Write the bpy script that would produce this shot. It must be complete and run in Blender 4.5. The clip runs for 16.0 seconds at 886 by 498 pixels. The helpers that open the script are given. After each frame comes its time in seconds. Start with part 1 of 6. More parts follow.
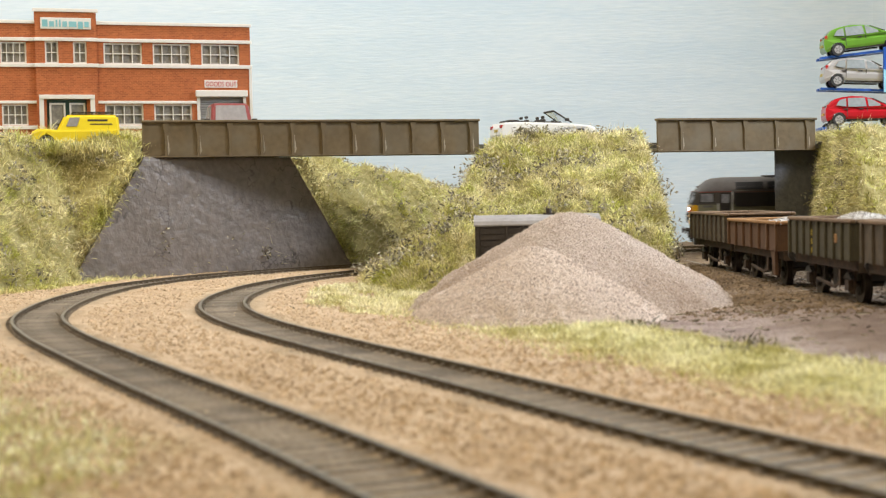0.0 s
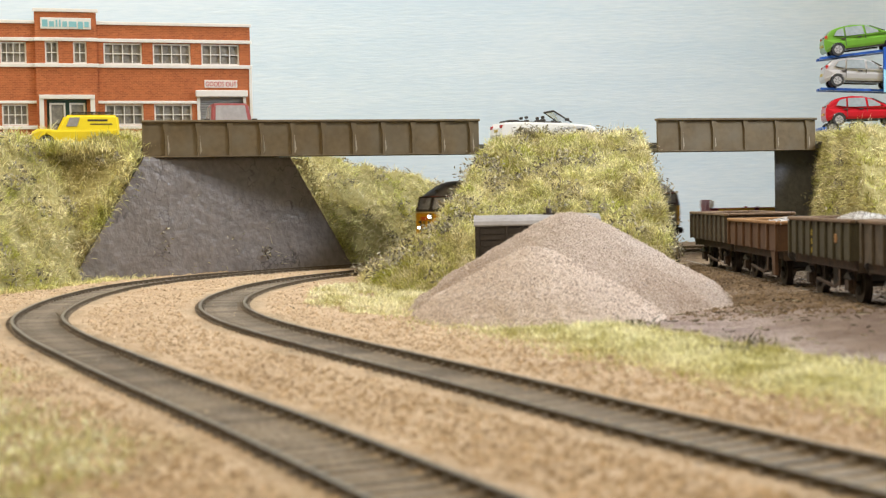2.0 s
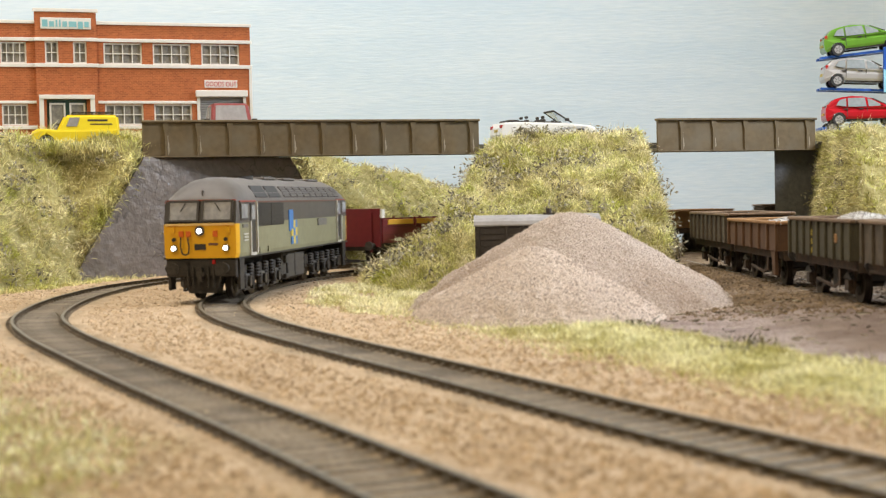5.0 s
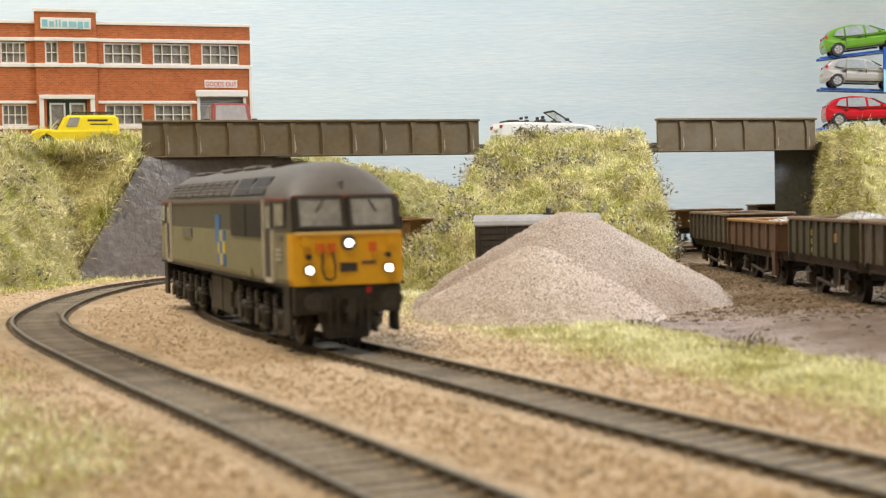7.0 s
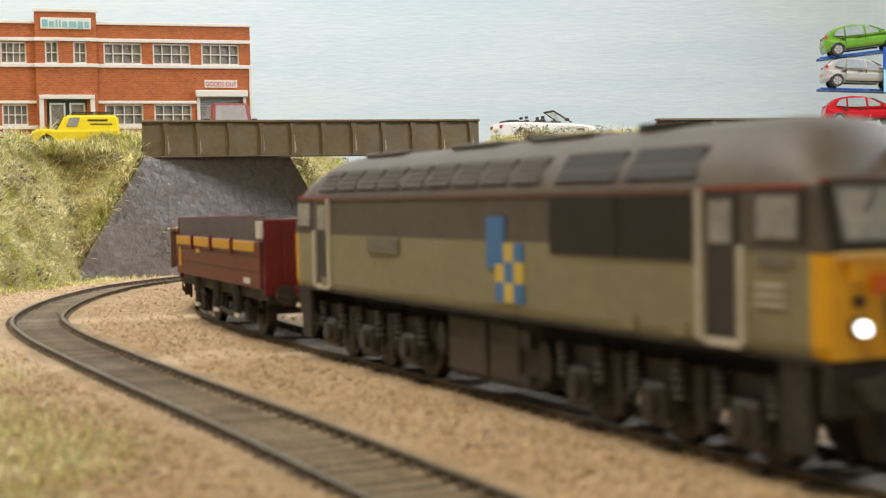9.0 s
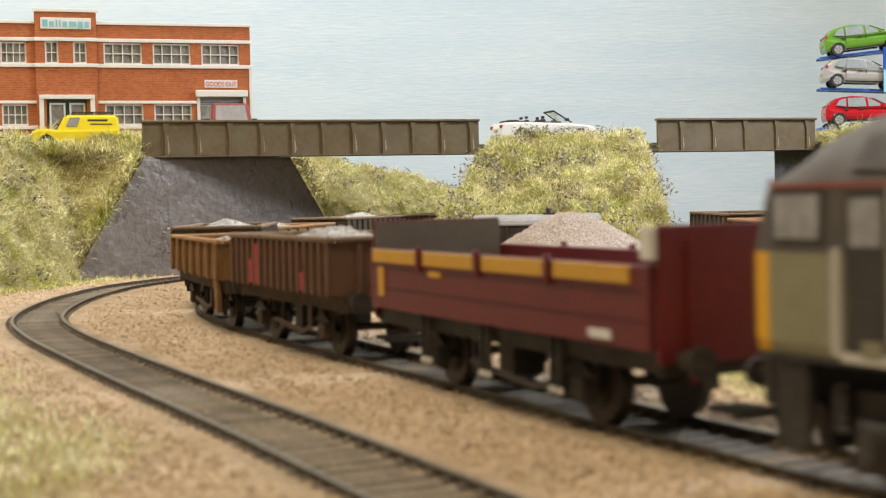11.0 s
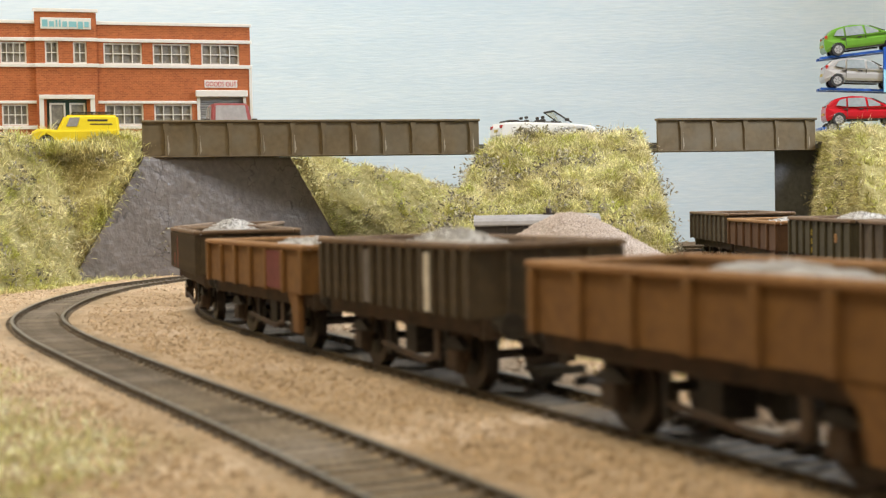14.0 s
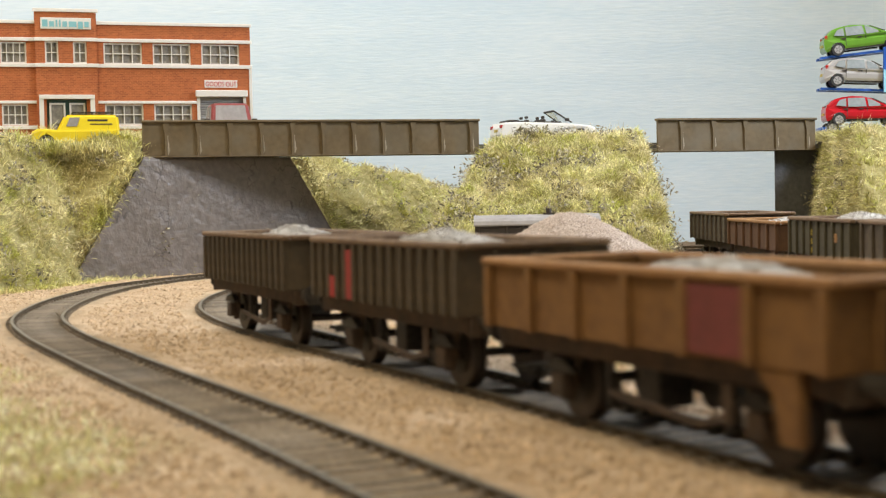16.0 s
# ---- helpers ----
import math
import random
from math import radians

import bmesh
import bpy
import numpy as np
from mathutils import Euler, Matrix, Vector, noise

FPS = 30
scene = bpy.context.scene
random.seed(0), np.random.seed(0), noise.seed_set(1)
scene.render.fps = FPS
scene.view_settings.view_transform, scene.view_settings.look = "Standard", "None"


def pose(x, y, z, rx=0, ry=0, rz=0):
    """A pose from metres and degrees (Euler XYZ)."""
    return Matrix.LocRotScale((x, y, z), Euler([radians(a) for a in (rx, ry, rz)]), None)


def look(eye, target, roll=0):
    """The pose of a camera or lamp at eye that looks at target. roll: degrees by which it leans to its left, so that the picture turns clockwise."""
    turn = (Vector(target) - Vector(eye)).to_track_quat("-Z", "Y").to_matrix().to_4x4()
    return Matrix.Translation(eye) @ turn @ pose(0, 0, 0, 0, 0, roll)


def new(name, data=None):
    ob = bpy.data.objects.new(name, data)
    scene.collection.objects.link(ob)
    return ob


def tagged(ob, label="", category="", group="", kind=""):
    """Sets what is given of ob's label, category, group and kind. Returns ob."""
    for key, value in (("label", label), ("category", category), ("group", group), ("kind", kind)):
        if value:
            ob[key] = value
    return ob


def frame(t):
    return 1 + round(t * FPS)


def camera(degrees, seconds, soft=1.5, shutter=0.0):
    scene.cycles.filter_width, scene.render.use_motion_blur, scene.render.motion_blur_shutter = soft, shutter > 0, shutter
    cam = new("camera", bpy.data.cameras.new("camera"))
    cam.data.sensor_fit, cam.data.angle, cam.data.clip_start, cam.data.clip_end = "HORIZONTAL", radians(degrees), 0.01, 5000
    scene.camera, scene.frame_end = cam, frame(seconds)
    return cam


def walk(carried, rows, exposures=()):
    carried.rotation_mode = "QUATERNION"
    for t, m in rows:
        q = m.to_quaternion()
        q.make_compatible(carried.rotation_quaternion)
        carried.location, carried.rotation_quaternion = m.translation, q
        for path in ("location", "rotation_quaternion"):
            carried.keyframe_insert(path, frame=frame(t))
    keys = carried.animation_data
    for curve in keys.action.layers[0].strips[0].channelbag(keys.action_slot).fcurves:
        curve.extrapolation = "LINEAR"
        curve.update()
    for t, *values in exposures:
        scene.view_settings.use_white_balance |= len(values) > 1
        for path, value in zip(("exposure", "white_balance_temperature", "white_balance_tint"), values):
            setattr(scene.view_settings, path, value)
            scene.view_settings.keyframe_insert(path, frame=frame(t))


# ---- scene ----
PITCH, ROLL, EYE_Z = -2.04, -1.2, 0.0392
cam = camera(34.8, 16.0, soft=1.2, shutter=0.5)
STAND = pose(0, 0, EYE_Z, 90 + PITCH, 0, 0) @ pose(0, 0, 0, 0, 0, ROLL)
walk(cam, [(0.0, STAND), (16.0, STAND)])
cam.data.dof.use_dof = True
cam.data.dof.focus_distance = 0.85
cam.data.dof.aperture_fstop = 36.0

# ---- world and lamps ----
world = bpy.data.worlds.new("hall")
world.use_nodes = True
world.node_tree.nodes["Background"].inputs[0].default_value = (1.0, 0.93, 0.82, 1)
world.node_tree.nodes["Background"].inputs[1].default_value = 0.35
scene.world = world
scene.view_settings.exposure = 0.0


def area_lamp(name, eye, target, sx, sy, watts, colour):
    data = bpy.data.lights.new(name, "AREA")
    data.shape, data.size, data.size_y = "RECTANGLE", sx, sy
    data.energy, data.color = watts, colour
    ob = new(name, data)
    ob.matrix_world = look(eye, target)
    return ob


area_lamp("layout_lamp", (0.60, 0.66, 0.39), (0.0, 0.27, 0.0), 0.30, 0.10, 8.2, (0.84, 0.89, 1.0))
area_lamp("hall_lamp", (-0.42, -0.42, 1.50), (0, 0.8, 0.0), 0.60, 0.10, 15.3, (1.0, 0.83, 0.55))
# unseen fill added to brighten the sky board and factory front
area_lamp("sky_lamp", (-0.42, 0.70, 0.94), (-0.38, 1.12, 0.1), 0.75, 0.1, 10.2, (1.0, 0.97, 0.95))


# ---- materials ----
def rgb(c):
    return (*c, 1.0)


def mat(name, colour, second=None, scale=60.0, mix=0.5, rough=0.7, metal=0.0, bump=0.0, fine=6.0,
        dirt=None, dirt_amount=0.0, dirt_scale=25.0, per_piece=0.0, stretch=(1, 1, 1), emit=None):
    """Node material: two-scale noise between two colours, patches of dirt, fine relief."""
    m = bpy.data.materials.new(name)
    m.use_nodes = True
    n, l = m.node_tree.nodes, m.node_tree.links
    bsdf = n["Principled BSDF"]
    bsdf.inputs["Roughness"].default_value = rough
    bsdf.inputs["Metallic"].default_value = metal
    tex = n.new("ShaderNodeTexCoord")
    mp = n.new("ShaderNodeMapping")
    mp.inputs["Scale"].default_value = stretch
    l.new(tex.outputs["Object"], mp.inputs["Vector"])
    big = n.new("ShaderNodeTexNoise")
    big.inputs["Scale"].default_value, big.inputs["Detail"].default_value = scale, 5
    small = n.new("ShaderNodeTexNoise")
    small.inputs["Scale"].default_value, small.inputs["Detail"].default_value = scale * fine, 3
    for t in (big, small):
        l.new(mp.outputs[0], t.inputs["Vector"])
    add = n.new("ShaderNodeMath")
    add.operation = "ADD"
    l.new(big.outputs["Fac"], add.inputs[0])
    l.new(small.outputs["Fac"], add.inputs[1])
    ramp = n.new("ShaderNodeMapRange")
    ramp.inputs["From Min"].default_value, ramp.inputs["From Max"].default_value = 0.75, 1.25
    ramp.inputs["To Max"].default_value = mix * 2
    l.new(add.outputs[0], ramp.inputs["Value"])
    cm = n.new("ShaderNodeMix")
    cm.data_type = "RGBA"
    second = second or tuple(c * 0.75 for c in colour)
    cm.inputs["A"].default_value, cm.inputs["B"].default_value = rgb(colour), rgb(second)
    l.new(ramp.outputs[0], cm.inputs["Factor"])
    out = cm.outputs["Result"]
    if dirt:
        dn = n.new("ShaderNodeTexNoise")
        dn.inputs["Scale"].default_value, dn.inputs["Detail"].default_value = dirt_scale, 8
        l.new(tex.outputs["Object"], dn.inputs["Vector"])
        dr = n.new("ShaderNodeMapRange")
        dr.inputs["From Min"].default_value, dr.inputs["From Max"].default_value = 0.42, 0.68
        dr.inputs["To Max"].default_value = dirt_amount
        l.new(dn.outputs["Fac"], dr.inputs["Value"])
        dm = n.new("ShaderNodeMix")
        dm.data_type = "RGBA"
        dm.inputs["B"].default_value = rgb(dirt)
        l.new(out, dm.inputs["A"])
        l.new(dr.outputs[0], dm.inputs["Factor"])
        out = dm.outputs["Result"]
    if per_piece:
        info = n.new("ShaderNodeObjectInfo")
        geo = n.new("ShaderNodeNewGeometry")
        both = n.new("ShaderNodeMath")
        both.operation = "ADD"
        l.new(info.outputs["Random"], both.inputs[0])
        l.new(geo.outputs["Random Per Island"], both.inputs[1])
        frac = n.new("ShaderNodeMath")
        frac.operation = "FRACT"
        l.new(both.outputs[0], frac.inputs[0])
        vr = n.new("ShaderNodeMapRange")
        vr.inputs["To Min"].default_value, vr.inputs["To Max"].default_value = 1 - per_piece, 1 + per_piece
        l.new(frac.outputs[0], vr.inputs["Value"])
        hs = n.new("ShaderNodeHueSaturation")
        l.new(vr.outputs[0], hs.inputs["Value"])
        l.new(out, hs.inputs["Color"])
        out = hs.outputs["Color"]
    l.new(out, bsdf.inputs["Base Color"])
    if bump:
        bn = n.new("ShaderNodeBump")
        bn.inputs["Strength"].default_value = 1.0
        bn.inputs["Distance"].default_value = bump
        l.new(add.outputs[0], bn.inputs["Height"])
        l.new(bn.outputs[0], bsdf.inputs["Normal"])
    if emit:
        bsdf.inputs["Emission Color"].default_value = rgb(emit[:3])
        bsdf.inputs["Emission Strength"].default_value = emit[3]
    return m


M_SKY = mat("painted_sky", (0.56, 0.69, 0.80), (0.67, 0.77, 0.85), 5, 0.5, 0.6, bump=0.0002, fine=12, stretch=(1, 1, 9))
M_GRIT_PALE = mat("pale_grit", (0.56, 0.45, 0.365), (0.72, 0.60, 0.50), 700, 0.5, 0.95, bump=0.0012, fine=2)
M_GRIT = mat("heaped_grit", (0.42, 0.335, 0.27), (0.60, 0.50, 0.42), 700, 0.5, 0.95, bump=0.0012, fine=2,
             dirt=(0.33, 0.225, 0.15), dirt_amount=0.7, dirt_scale=18)
M_TURF = mat("turf_base", (0.25, 0.22, 0.08), (0.36, 0.32, 0.13), 60, 0.5, 0.95, bump=0.002, fine=5)
M_BLADE = mat("grass_fibre", (0.44, 0.46, 0.070), (0.92, 0.86, 0.52), 26, 0.6, 0.8, per_piece=0.45, fine=3,
              dirt=(0.31, 0.21, 0.065), dirt_amount=0.48, dirt_scale=42)
M_RAIL = mat("weathered_rail", (0.075, 0.054, 0.032), (0.12, 0.088, 0.052), 200, 0.5, 0.55, 0.2)
M_RAILTOP = mat("worn_rail_head", (0.13, 0.11, 0.075), (0.21, 0.18, 0.13), 200, 0.5, 0.45, 0.3)
M_SLEEPER = mat("sleeper_wood", (0.145, 0.116, 0.082), (0.24, 0.20, 0.15), 200, 0.5, 0.75, per_piece=0.30, bump=0.0003)
M_WALL = mat("abutment_plaster", (0.150, 0.130, 0.118), (0.225, 0.197, 0.180), 30, 0.5, 0.42, bump=0.0007, fine=8)
M_GIRDER = mat("girder_paint", (0.115, 0.082, 0.038), (0.165, 0.120, 0.062), 50, 0.5, 0.65, dirt=(0.16, 0.14, 0.10), dirt_amount=0.5, dirt_scale=60)
def crack_wall(m):
    """Dark branching cracks on the plaster."""
    n, l = m.node_tree.nodes, m.node_tree.links
    bsdf = n["Principled BSDF"]
    out = bsdf.inputs["Base Color"].links[0].from_socket
    co, vo, wn = n.new("ShaderNodeTexCoord"), n.new("ShaderNodeTexVoronoi"), n.new("ShaderNodeTexNoise")
    wn.inputs["Scale"].default_value, wn.inputs["Detail"].default_value = 60, 6
    off = n.new("ShaderNodeMix")
    off.data_type = "VECTOR"
    off.inputs["Factor"].default_value = .035
    l.new(co.outputs["Object"], wn.inputs["Vector"])
    l.new(co.outputs["Object"], off.inputs["A"])
    l.new(wn.outputs["Color"], off.inputs["B"])
    vo.feature = "DISTANCE_TO_EDGE"
    vo.inputs["Scale"].default_value = 75
    l.new(off.outputs["Result"], vo.inputs["Vector"])
    mr = n.new("ShaderNodeMapRange")
    mr.inputs["From Min"].default_value, mr.inputs["From Max"].default_value = .0, .035
    mr.inputs["To Min"].default_value, mr.inputs["To Max"].default_value = 1, 0
    l.new(vo.outputs["Distance"], mr.inputs["Value"])
    gate, gr = n.new("ShaderNodeTexNoise"), n.new("ShaderNodeMapRange")
    gate.inputs["Scale"].default_value = 38
    l.new(co.outputs["Object"], gate.inputs["Vector"])
    gr.inputs["From Min"].default_value, gr.inputs["From Max"].default_value, gr.inputs["To Max"].default_value = .50, .60, .75
    l.new(gate.outputs["Fac"], gr.inputs["Value"])
    mu = n.new("ShaderNodeMath")
    mu.operation = "MULTIPLY"
    l.new(mr.outputs[0], mu.inputs[0])
    l.new(gr.outputs[0], mu.inputs[1])
    mx = n.new("ShaderNodeMix")
    mx.data_type = "RGBA"
    mx.inputs["B"].default_value = (.028, .023, .022, 1)
    l.new(mu.outputs[0], mx.inputs["Factor"])
    l.new(out, mx.inputs["A"])
    l.new(mx.outputs["Result"], bsdf.inputs["Base Color"])


crack_wall(M_WALL)
M_ROAD = mat("road_tarmac", (0.10, 0.10, 0.10), (0.14, 0.14, 0.13), 100, 0.5, 0.9)
M_BRICK = mat("orange_brick", (0.42, 0.125, 0.04), (0.36, 0.10, 0.032), 60, 0.5, 0.85)
def brick_courses(m):
    """Fine brickwork drawn along the wall's length and height."""
    n, l = m.node_tree.nodes, m.node_tree.links
    bsdf = n["Principled BSDF"]
    out = bsdf.inputs["Base Color"].links[0].from_socket
    co, sp, cb, br = n.new("ShaderNodeTexCoord"), n.new("ShaderNodeSeparateXYZ"), n.new("ShaderNodeCombineXYZ"), n.new("ShaderNodeTexBrick")
    l.new(co.outputs["Object"], sp.inputs[0])
    l.new(sp.outputs["X"], cb.inputs["X"])
    l.new(sp.outputs["Z"], cb.inputs["Y"])
    l.new(cb.outputs[0], br.inputs["Vector"])
    br.inputs["Scale"].default_value = 1.0
    br.inputs["Brick Width"].default_value, br.inputs["Row Height"].default_value, br.inputs["Mortar Size"].default_value = .0030, .0011, .00013
    br.inputs["Color1"].default_value, br.inputs["Color2"].default_value = (1.12, 1.12, 1.12, 1), (.78, .76, .76, 1)
    br.inputs["Mortar"].default_value = (1.25, 1.45, 1.6, 1)
    mx = n.new("ShaderNodeMix")
    mx.data_type, mx.blend_type = "RGBA", "MULTIPLY"
    mx.inputs["Factor"].default_value = 1.0
    l.new(out, mx.inputs["A"])
    l.new(br.outputs["Color"], mx.inputs["B"])
    l.new(mx.outputs["Result"], bsdf.inputs["Base Color"])


brick_courses(M_BRICK)
M_WHITE = mat("white_trim", (0.75, 0.73, 0.70), (0.68, 0.66, 0.62), 60, 0.4, 0.6)
M_GREYPANEL = mat("loco_upper_grey", (0.082, 0.072, 0.062), (0.105, 0.092, 0.080), 60, 0.5, 0.5)
M_OLIVE = mat("loco_lower_grey", (0.275, 0.265, 0.165), (0.235, 0.225, 0.14), 60, 0.5, 0.5)
M_YELLOW = mat("warning_yellow", (0.82, 0.44, 0.010), (0.77, 0.39, 0.010), 60, 0.4, 0.45)
M_BLACK = mat("frame_black", (0.02, 0.018, 0.016), (0.05, 0.042, 0.034), 120, 0.5, 0.7)
M_MAROON = mat("maroon_paint", (0.15, 0.014, 0.019), (0.12, 0.011, 0.015), 60, 0.5, 0.45)
M_DARKBOX = mat("weathered_dark_grey", (0.060, 0.047, 0.033), (0.108, 0.080, 0.050), 50, 0.5, 0.8)
M_RUST = mat("rust_orange", (0.235, 0.122, 0.038), (0.165, 0.082, 0.030), 60, 0.5, 0.85)
M_BROWNBOX = mat("weathered_brown", (0.155, 0.078, 0.046), (0.105, 0.057, 0.036), 60, 0.5, 0.85)
M_STONE = mat("white_stone_load", (0.55, 0.53, 0.50), (0.75, 0.73, 0.70), 900, 0.5, 0.95, bump=0.001, fine=2)


M_HALL = mat("hall_paint", (0.50, 0.46, 0.40), (0.45, 0.41, 0.36), 3, 0.4, 0.9)
M_PEBBLE = mat("ballast_chippings", (0.43, 0.31, 0.185), (0.60, 0.46, 0.31), 60, 0.5, 0.95, per_piece=0.28)
M_GRIT_STONE = mat("grit_chippings", (0.48, 0.39, 0.325), (0.64, 0.54, 0.47), 90, 0.5, 0.95, per_piece=0.22)
M_CRUMB = mat("soil_crumb", (0.11, 0.075, 0.045), (0.24, 0.17, 0.10), 120, 0.5, 0.95, per_piece=0.35)
M_PALE_BLADE = mat("pale_grass_fibre", (0.58, 0.55, 0.23), (0.92, 0.89, 0.62), 40, 0.6, 0.85, per_piece=0.25, fine=2)
M_STRAW = mat("bleached_straw", (0.70, 0.60, 0.36), (0.82, 0.76, 0.56), 60, 0.5, 0.8, per_piece=0.2)
# Opaque panes; the sky seen through them is put into the colour.
M_CARGLASS = mat("sky_toned_car_glass", (0.22, 0.25, 0.26), (0.30, 0.33, 0.34), 60, 0.5, 0.08)
M_SCRUB = mat("scrub_leaf", (0.075, 0.068, 0.038), (0.46, 0.42, 0.31), 420, 0.6, 0.8, per_piece=0.55)
M_STREAK = mat("pale_streak", (0.60, 0.55, 0.46), (0.26, 0.20, 0.12), 300, 0.5, 0.8)
M_PIER = mat("pier_brick", (0.075, 0.078, 0.086), (0.12, 0.122, 0.130), 60, 0.5, 0.8, bump=0.0006)
M_INNER = mat("inside_wall", (0.16, 0.15, 0.14), (0.22, 0.20, 0.18), 40, 0.5, 0.8)
M_PANE = mat("dusty_pane", (0.17, 0.165, 0.155), (0.30, 0.28, 0.25), 90, 0.6, 0.18)
M_TEAL = mat("teal_panel", (0.05, 0.12, 0.115), (0.04, 0.09, 0.09), 40, 0.4, 0.5)
M_SHUTTER = mat("shutter_grey", (0.36, 0.36, 0.36), (0.30, 0.30, 0.30), 60, 0.4, 0.5)
M_TEALTEXT = mat("pale_blue_letter", (0.20, 0.46, 0.52), (0.24, 0.50, 0.55), 60, 0.4, 0.6)
M_REDTEXT = mat("red_letter", (0.55, 0.05, 0.07), (0.5, 0.05, 0.06), 60, 0.4, 0.6)
M_VAN = mat("van_body_grey", (0.040, 0.033, 0.032), (0.062, 0.052, 0.048), 70, 0.5, 0.7)
M_VANROOF = mat("van_roof_grey", (0.34, 0.32, 0.31), (0.26, 0.245, 0.235), 60, 0.5, 0.7, dirt=(0.12, 0.11, 0.10), dirt_amount=.3)
M_TYRE = mat("tyre_rubber", (0.025, 0.025, 0.026), (0.04, 0.04, 0.04), 100, 0.5, 0.8)
M_RIM = mat("alloy_rim", (0.62, 0.62, 0.63), (0.5, 0.5, 0.52), 100, 0.4, 0.35, 0.6)
M_RIMDARK = mat("rim_shade", (0.30, 0.30, 0.31), (0.24, 0.24, 0.25), 100, 0.4, 0.4, 0.5)
M_GLASS = mat("dark_car_glass", (0.03, 0.035, 0.04), (0.05, 0.055, 0.06), 60, 0.4, 0.08)
M_SMOKE = mat("hazy_windscreen", (0.34, 0.33, 0.32), (0.26, 0.25, 0.245), 60, 0.5, 0.15)
M_CLEAR = mat("clear_glass", (0.9, 0.93, 0.95), (0.9, 0.93, 0.95), 60, 0.0, 0.03)
M_CLEAR.node_tree.nodes["Principled BSDF"].inputs["Transmission Weight"].default_value = 1.0
M_REDLAMP = mat("red_lens", (0.45, 0.02, 0.02), (0.35, 0.02, 0.02), 80, 0.4, 0.2)
M_LENS = mat("clear_lens", (0.7, 0.7, 0.68), (0.6, 0.6, 0.6), 80, 0.4, 0.15, 0.3)
M_PLATE = mat("plate_yellow", (0.55, 0.42, 0.08), (0.5, 0.4, 0.08), 80, 0.4, 0.5)
M_CARWHITE = mat("car_white", (0.80, 0.79, 0.77), (0.76, 0.75, 0.73), 40, 0.4, 0.25)
M_CARRED = mat("car_red", (0.48, 0.012, 0.022), (0.42, 0.012, 0.02), 40, 0.4, 0.22)
M_CARSILVER = mat("car_silver", (0.55, 0.54, 0.54), (0.50, 0.49, 0.49), 40, 0.4, 0.28, 0.4)
M_CARGREEN = mat("car_green", (0.13, 0.30, 0.035), (0.11, 0.27, 0.03), 40, 0.4, 0.22)
M_VANYELLOW = mat("van_yellow", (0.86, 0.68, 0.03), (0.82, 0.64, 0.03), 40, 0.4, 0.3)
M_FADEDRED = mat("faded_red", (0.30, 0.06, 0.06), (0.24, 0.055, 0.05), 60, 0.5, 0.5)
M_TRANSBLUE = mat("transporter_blue", (0.025, 0.10, 0.42), (0.02, 0.085, 0.36), 40, 0.4, 0.3)
M_LIGHTBLUE = mat("pale_blue_paint", (0.30, 0.62, 0.80), (0.28, 0.58, 0.76), 40, 0.4, 0.3)
M_WHEEL = mat("wheel_steel", (0.055, 0.045, 0.038), (0.09, 0.07, 0.055), 200, 0.5, 0.5, 0.5)
M_GRIME = mat("grimy_underframe", (0.016, 0.0145, 0.013), (0.052, 0.044, 0.037), 150, 0.5, 0.6)
M_AXLE = mat("dusty_axlebox", (0.070, 0.062, 0.054), (0.030, 0.027, 0.024), 220, 0.5, 0.5)
M_TANK = mat("dusty_tank", (0.085, 0.074, 0.060), (0.055, 0.047, 0.039), 80, 0.5, 0.8)
M_DARKRUST = mat("rusty_underframe", (0.045, 0.032, 0.023), (0.088, 0.055, 0.034), 120, 0.5, 0.9)
M_RIMRUST = mat("worn_capping", (0.24, 0.165, 0.105), (0.15, 0.10, 0.066), 90, 0.5, 0.85)
M_RIMORANGE = mat("worn_orange_capping", (0.40, 0.225, 0.10), (0.28, 0.15, 0.065), 90, 0.5, 0.85)
M_BOARDGREY = mat("grey_boarding", (0.20, 0.175, 0.155), (0.165, 0.145, 0.13), 60, 0.5, 0.8)
M_STRIPE = mat("stripe_yellow", (0.62, 0.34, 0.03), (0.55, 0.30, 0.03), 60, 0.4, 0.5)
M_DARKMAROON = mat("maroon_joint", (0.08, 0.012, 0.014), (0.07, 0.01, 0.012), 60, 0.4, 0.6)
M_ROOFGREY = mat("roof_grey", (0.125, 0.108, 0.096), (0.16, 0.14, 0.122), 50, 0.5, 0.55, dirt=(0.07, 0.06, 0.052), dirt_amount=.45, dirt_scale=30)
M_CABBLACK = mat("cab_dark_grey", (0.036, 0.031, 0.029), (0.05, 0.044, 0.04), 60, 0.5, 0.5)
M_GRILLE = mat("grille_black", (0.026, 0.023, 0.022), (0.04, 0.036, 0.034), 120, 0.5, 0.6)
M_LOUVRE = mat("louvre_grey", (0.075, 0.066, 0.060), (0.10, 0.088, 0.078), 120, 0.5, 0.6)
# Opaque cab panes; grey blue reflection and pale interior are put into the colour.
M_CABGLASS = mat("reflection_toned_glass", (0.24, 0.245, 0.26), (0.40, 0.40, 0.42), 70, 0.5, 0.20)
M_RAILWHITE = mat("handrail_white", (0.62, 0.60, 0.55), (0.52, 0.50, 0.45), 90, 0.4, 0.5)
M_BROWNLINE = mat("brown_line", (0.18, 0.085, 0.06), (0.14, 0.07, 0.05), 90, 0.4, 0.6)
M_REDLINE = mat("red_line", (0.34, 0.07, 0.05), (0.28, 0.06, 0.045), 90, 0.4, 0.6)
M_LOGOBLUE = mat("marking_blue", (0.05, 0.20, 0.52), (0.05, 0.18, 0.47), 60, 0.4, 0.45)
